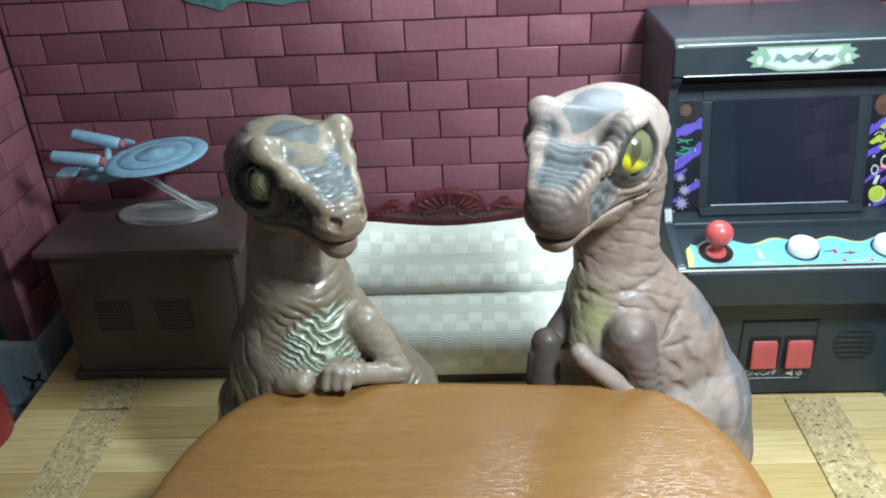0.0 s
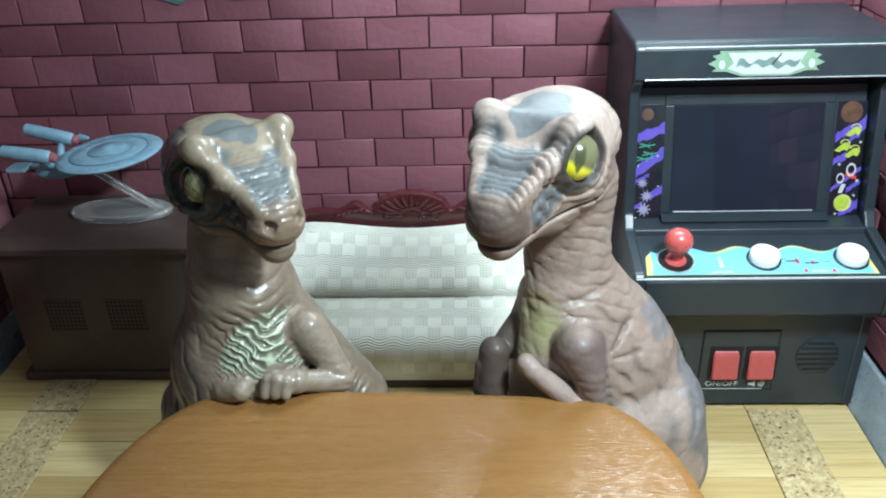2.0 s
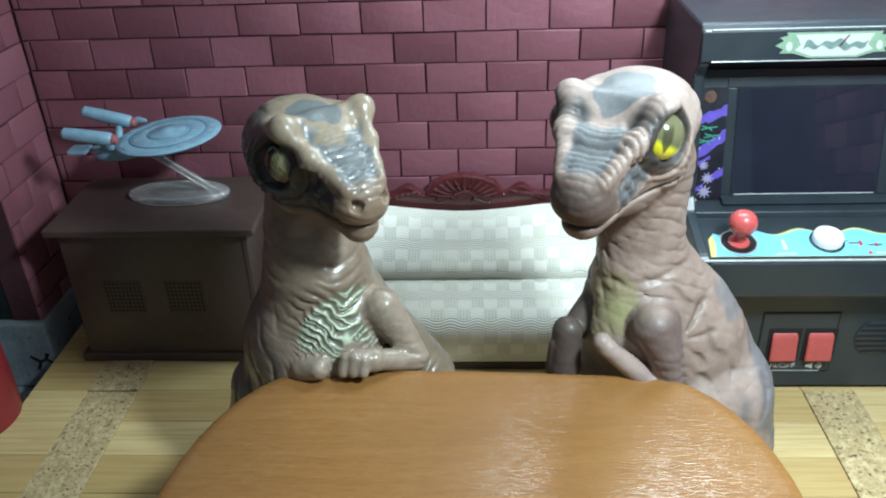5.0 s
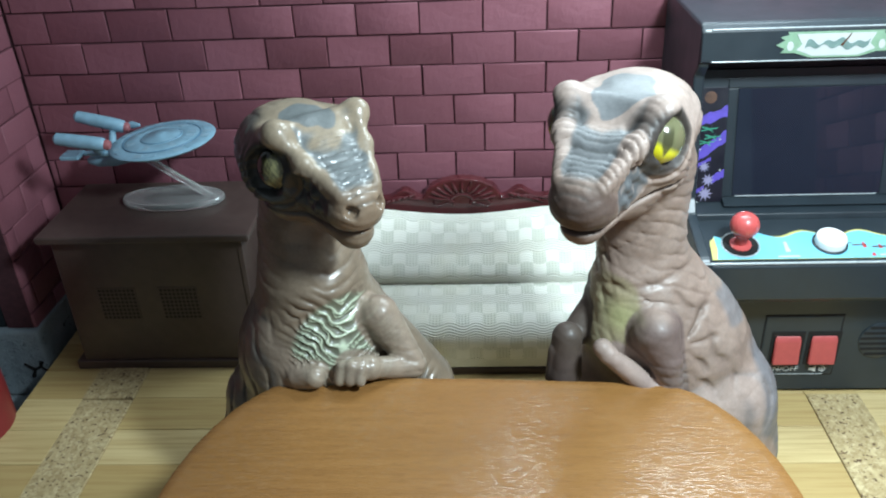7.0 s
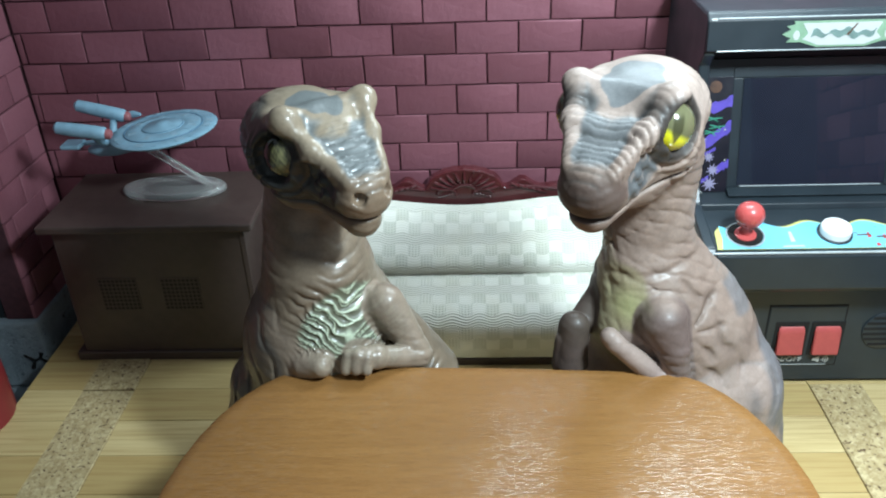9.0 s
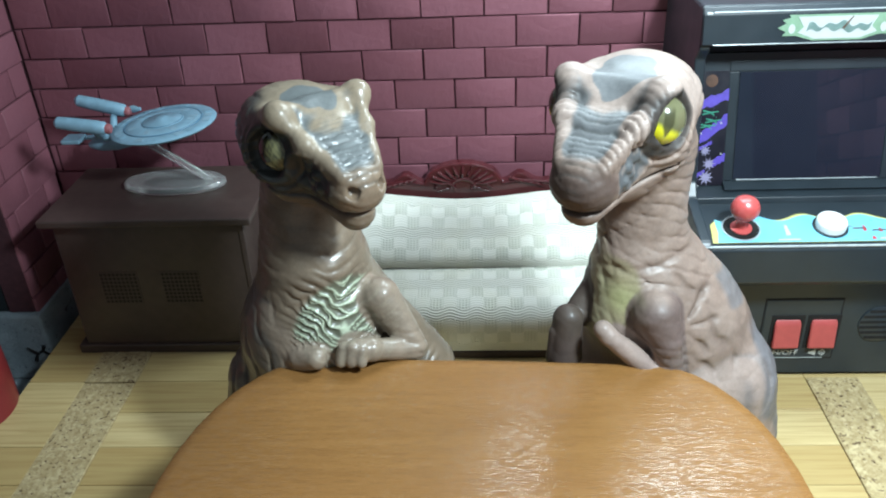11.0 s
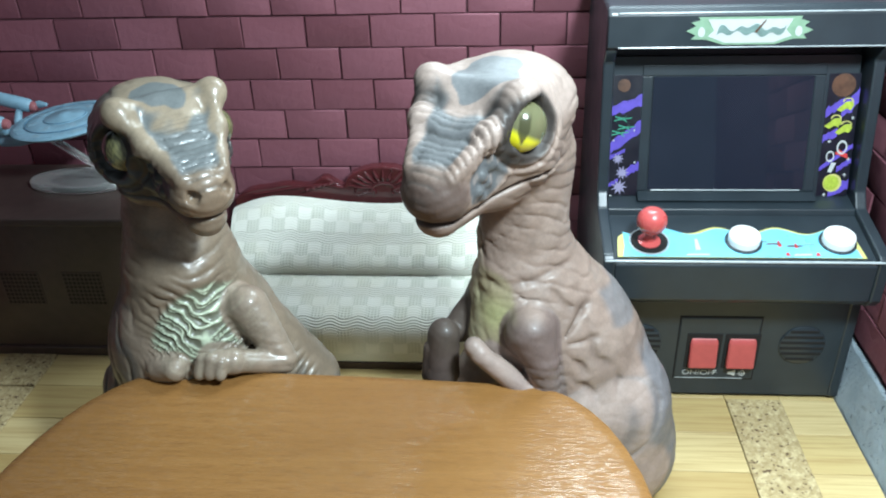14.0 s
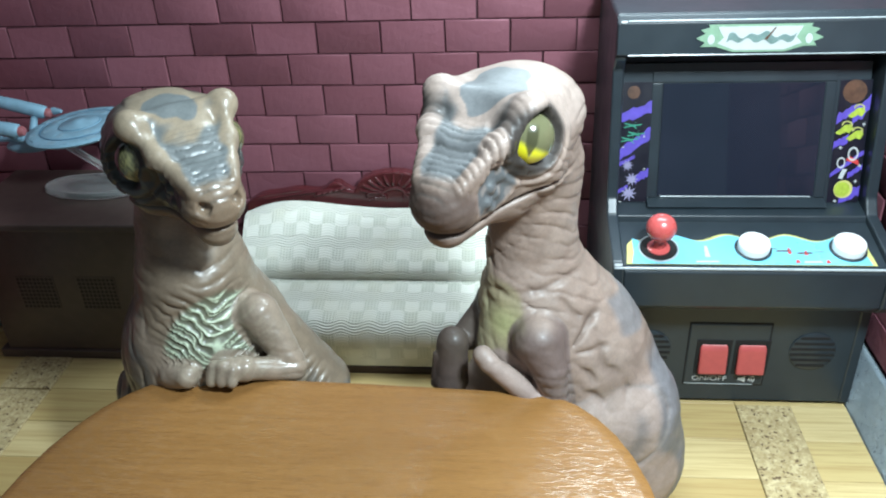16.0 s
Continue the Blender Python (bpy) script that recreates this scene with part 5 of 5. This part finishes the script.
R_FORM = dict(arm=R_ARM, gape=0.13, chin=-0.99, muzzle=0.63, jowl=0.30, dip=0.18, socket=0.66, ridge=0.18, back=1.05, dome=1.10, bead=0.056, lip=(-0.98, -0.62), eye=(0.02, 0.92, 0.40), brow=(0.04, 1.03, 0.97, 0.18), knee=(0.76, 0.81, 0.54), wrinkle=0.028, nostril=0.20)
L_FORM = dict(arm=L_ARM[:1], gape=0.08, chin=-1.16, muzzle=0.59, jowl=0.62, dip=0.15, socket=0.64, ridge=0.11, back=0.8, dome=0.60, bead=0.008, lip=(-0.92, -1.02), eye=(-0.10, 0.88, -0.12), brow=(0.0, 1.02, 0.77, 0.14), knee=(0.66, 0.78, 0.38), wrinkle=0.034, nostril=1.0)


def r_paints(x, y, z, f, s, u):
    c = np.tile(np.array((0.250, 0.180, 0.145)), (len(x), 1))
    w = wobble(x, y, z, 1.3, 4.0)
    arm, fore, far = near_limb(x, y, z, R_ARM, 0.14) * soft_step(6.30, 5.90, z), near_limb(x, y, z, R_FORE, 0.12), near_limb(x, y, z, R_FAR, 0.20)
    c = over(c, (0.335, 0.255, 0.212), soft_step(0.0, 0.7, w) * 0.5)
    belly = soft_step(0.15, -0.15, ((x - 3.75) / 0.95) ** 2 + ((z - 5.55) / 1.15) ** 2 - 1 + 0.35 * w) * soft_step(20.5, 20.0, y) * soft_step(4.55, 4.25, x)
    c = over(c, (0.27, 0.225, 0.135), belly * 0.85)
    bright = np.exp(-(((x - 3.98) / 0.45) ** 2 + ((z - 5.90) / 0.34) ** 2)) * soft_step(20.5, 20.0, y) * soft_step(4.50, 4.25, x)
    c = over(c, (0.36, 0.36, 0.17), bright * 0.8)
    throat = soft_step(3.8, 3.4, x) * soft_step(7.6, 7.2, z) * soft_step(4.6, 5.2, z)
    c = over(c, (0.42, 0.39, 0.25), throat * 0.6)
    rim = haunch_rim(x, z)
    low = soft_step(4.5, 4.1, z) * soft_step(5.3, 5.7, x)
    c = over(c, (0.39, 0.310, 0.275), low * soft_step(1.05, 0.95, rim) * 0.7)
    c = over(c, (0.37, 0.280, 0.240), low * soft_step(6.2, 6.6, x) * 0.7)
    # slate bands round the back and the thigh, told by the angle round the body
    round_it = np.arctan2(x - 5.4 - 0.10 * (4.0 - z), 21.1 - y) + 0.08 * w
    c = over(c, (0.150, 0.152, 0.165), soft_step(0.84, 0.98, round_it + 0.10 * np.sin(2.6 * z)) * soft_step(4.9, 4.3, z) * 0.85)
    c = over(c, (0.165, 0.150, 0.148), np.exp(-((round_it - 0.58 - 0.10 * (z - 3.0)) / 0.10) ** 2) * soft_step(3.9, 3.4, z) * 0.65)
    c = over(c, (0.160, 0.155, 0.162), soft_step(0.72, 0.92, round_it) * soft_step(0.1, 0.5, np.sin(4.2 * z + 1.5 * x - 0.6)) * soft_step(4.6, 5.0, z) * soft_step(6.8, 6.3, z) * 0.75)
    c = over(c, (0.30, 0.27, 0.26), low * np.exp(-((rim - 1.0) / 0.04) ** 2) * 0.6)
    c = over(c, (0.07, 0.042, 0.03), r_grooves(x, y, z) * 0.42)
    rings = crease(16.0 * z + 2.0 * x, 0.5) * soft_step(5.1, 4.9, z)
    tone = over(np.tile(np.array((0.138, 0.098, 0.088)), (len(x), 1)), (0.17, 0.135, 0.12), rings * 0.8 + soft_step(5.2, 4.8, z) * 0.4)
    c = c + (tone - c) * (arm * 0.9)[:, None]
    c = over(c, (0.32, 0.240, 0.212), fore * 0.9)
    # brown far arm taken near black: the shade on it is in the colour
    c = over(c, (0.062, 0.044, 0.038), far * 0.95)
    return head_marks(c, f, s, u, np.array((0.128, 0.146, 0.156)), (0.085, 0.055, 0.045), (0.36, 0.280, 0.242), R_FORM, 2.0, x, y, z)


def l_paints(x, y, z, f, s, u):
    c = np.tile(np.array((0.205, 0.155, 0.110)), (len(x), 1))
    w = wobble(x, y, z, 1.3, 9.0)
    arms = near_limb(x, y, z, L_ARM, 0.16)
    c = over(c, (0.25, 0.195, 0.14), soft_step(0.0, 0.7, w) * 0.5)
    chest = soft_step(0.15, -0.15, ((x + 2.28) / 1.22) ** 2 + ((z - 5.25) / 1.05) ** 2 - 1 + 0.35 * w) * soft_step(20.4, 19.9, y)
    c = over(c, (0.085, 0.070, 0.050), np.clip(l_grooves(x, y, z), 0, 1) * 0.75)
    c = over(c, (0.120, 0.128, 0.088), chest * 0.9)
    c = over(c, (0.54, 0.61, 0.45), chest * soft_step(0.25, 0.70, l_ribs(x, y, z)) * 0.92)
    c = over(c, (0.12, 0.11, 0.10), soft_step(0.2, 0.6, np.sin(2.4 * (z + 0.5 * x) + w)) * soft_step(-3.6, -4.2, x) * soft_step(6.5, 5.8, z) * 0.7)
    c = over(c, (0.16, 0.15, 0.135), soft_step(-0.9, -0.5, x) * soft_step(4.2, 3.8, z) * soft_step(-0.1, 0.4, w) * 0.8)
    c = over(c, (0.265, 0.205, 0.155), arms * 0.92)
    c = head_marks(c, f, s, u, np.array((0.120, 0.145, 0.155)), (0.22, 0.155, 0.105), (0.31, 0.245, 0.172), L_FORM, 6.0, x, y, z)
    # dark cheek patch, widened back and down with the face's shade painted in
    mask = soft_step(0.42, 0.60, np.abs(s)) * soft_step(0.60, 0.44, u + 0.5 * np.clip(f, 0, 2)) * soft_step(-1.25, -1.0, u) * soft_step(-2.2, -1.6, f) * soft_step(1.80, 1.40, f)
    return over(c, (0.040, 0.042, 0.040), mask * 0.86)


def r_eye(p, q, r):
    """A bright crescent low in front, yellow with the light in the glassy eye painted in, olive above it, a dark wedge
    of a pupil with its tip below.
    """
    def ramp(v):
        v = min(max(v, 0), 1)
        return v * v * (3 - 2 * v)
    wide = 0.25 * min(max((q + 0.62) / 0.60, 0), 1)
    pupil = ramp((wide - abs(p - 0.12 + 0.22 * (q + 0.6))) / 0.08) * ramp((0.66 - q) / 0.3)
    low = ramp((0.02 - q + 0.60 * p) / 0.34)
    base = [a + (b - a) * 0.8 * pupil for a, b in zip((0.130, 0.128, 0.066), (0.040, 0.039, 0.018))]
    edge = ramp((0.40 - r) / 0.15)
    return tuple((a + (b - a) * low * (1 - 0.92 * pupil)) * (1 - 0.9 * edge) for a, b in zip(base, (0.74, 0.70, 0.020)))


def l_eye(p, q, r):
    speck = math.sin(13 * p + 7 * q + 2 * math.sin(9 * q)) + math.sin(9 * q - 15 * p + 3 * math.sin(11 * p)) + math.sin(29 * p + 23 * q)
    k = min(max(speck / 3 + 0.5, 0), 1)
    edge = 1 - 0.85 * min(max((math.hypot(p / 0.55, q / 0.85) - 0.9) / 0.15, 0), 1)
    return tuple((a + (b - a) * k) * edge for a, b in zip((0.075, 0.072, 0.040), (0.175, 0.165, 0.075)))


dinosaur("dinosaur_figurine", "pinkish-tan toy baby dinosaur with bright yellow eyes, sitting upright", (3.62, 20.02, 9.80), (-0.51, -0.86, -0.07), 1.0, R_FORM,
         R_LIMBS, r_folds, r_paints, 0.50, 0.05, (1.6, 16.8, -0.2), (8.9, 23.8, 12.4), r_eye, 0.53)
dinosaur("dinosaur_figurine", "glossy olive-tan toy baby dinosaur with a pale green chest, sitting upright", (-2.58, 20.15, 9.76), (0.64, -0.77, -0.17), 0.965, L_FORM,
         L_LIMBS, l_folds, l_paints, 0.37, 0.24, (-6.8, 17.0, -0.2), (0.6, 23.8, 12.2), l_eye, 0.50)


# ---- floor pieces ----
def planks():
    rng = random.Random(11)
    y, row = 5.0, 0
    while y < 29.9:
        for x0, x1 in ((-13.70, -11.86), (-10.20, 10.56), (12.12, 13.66)):
            me = from_bm("plank", box(x0, x1, y + 0.008, y + 1.448, -0.11, rng.uniform(-0.008, 0.0), 0.012, 1), PLANK)
            ob = new("plank", me)
            ob.parent = floor
        y += 1.46
        row += 1
    for x0, x1, split in ((-11.85, -10.21, 23.9), (10.57, 12.11, 16.0)):
        for y0, y1, z in ((5.0, split - 0.02, 0.02), (split + 0.02, 25.5 if x0 < 0 else 23.9, 0.05)):
            strip = part("cork_strip", box(x0, x1, y0, y1, -0.1, z, 0.02, 1), CORK, floor)
            tagged(strip, "speckled cork strip let into the planks")
        part("plank", box(x0, x1, (25.5 if x0 < 0 else 23.9) + 0.02, 29.9, -0.1, 0.0, 0), PLANK, floor)


planks()


# ---- bricks ----
def bricks():
    rng = random.Random(5)

    def shape(width):
        bm = box(-width / 2, width / 2, 0.0, 0.30, -0.480, 0.480, 0)
        bmesh.ops.bevel(bm, geom=[e for e in bm.edges if all(v.co.y < 0.1 for v in e.verts)], offset=0.034, segments=2, profile=0.6, affect="EDGES")
        for v in bm.verts:
            v.co += Vector((rng.uniform(-1, 1) * 0.016, rng.uniform(-1, 1) * 0.012, rng.uniform(-1, 1) * 0.016))
        return from_bm("brick", bm, BRICK, True, 50)
    full = [shape(1.945) for k in range(7)]
    cut = {}

    def lay(wall, along0, along1, place, turn, keep):
        for k in range(-4, 8):
            z = TOP_ROW + ROW * k + ROW / 2
            shift = 0.0 if k % 2 == 0 else 1.0
            j = math.floor((along0 - shift) / 2.0)
            while shift + 2 * j < along1:
                a, b = max(along0, shift + 2 * j), min(along1, shift + 2 * j + 2)
                j += 1
                spans = keep(a, b, z)
                for a, b in spans:
                    if b - a < 0.25:
                        continue
                    if b - a > 1.99:
                        me = rng.choice(full)
                    else:
                        me = cut.setdefault(round(b - a, 2), None) or shape(b - a - 0.055)
                        cut[round(b - a, 2)] = me
                    ob = new("brick", me)
                    ob.parent = wall
                    ob.matrix_basis = Matrix.Translation(Vector(place((a + b) / 2, z, rng.uniform(-0.02, 0.02))) * CM) @ pose(0, 0, 0, rng.uniform(-0.4, 0.4), rng.uniform(-0.35, 0.35), turn + rng.uniform(-0.4, 0.4))
    lay(back, -WALL_X, WALL_X, lambda a, z, d: (a, WALL_Y + d, z), 0, lambda a, b, z: [(a, b)])
    lay(right_wall, 16.0, WALL_Y - 0.05, lambda a, z, d: (WALL_X + d, a, z), -90, lambda a, b, z: [(a, b)] if z > 1.2 else [])
    lay(left_wall, 20.0, WALL_Y - 0.05, lambda a, z, d: (-WALL_X + d, a, z), 90, lambda a, b, z: [(max(a, DOOR_Y), b)] if z < DOOR_Z else [(a, b)])


bricks()
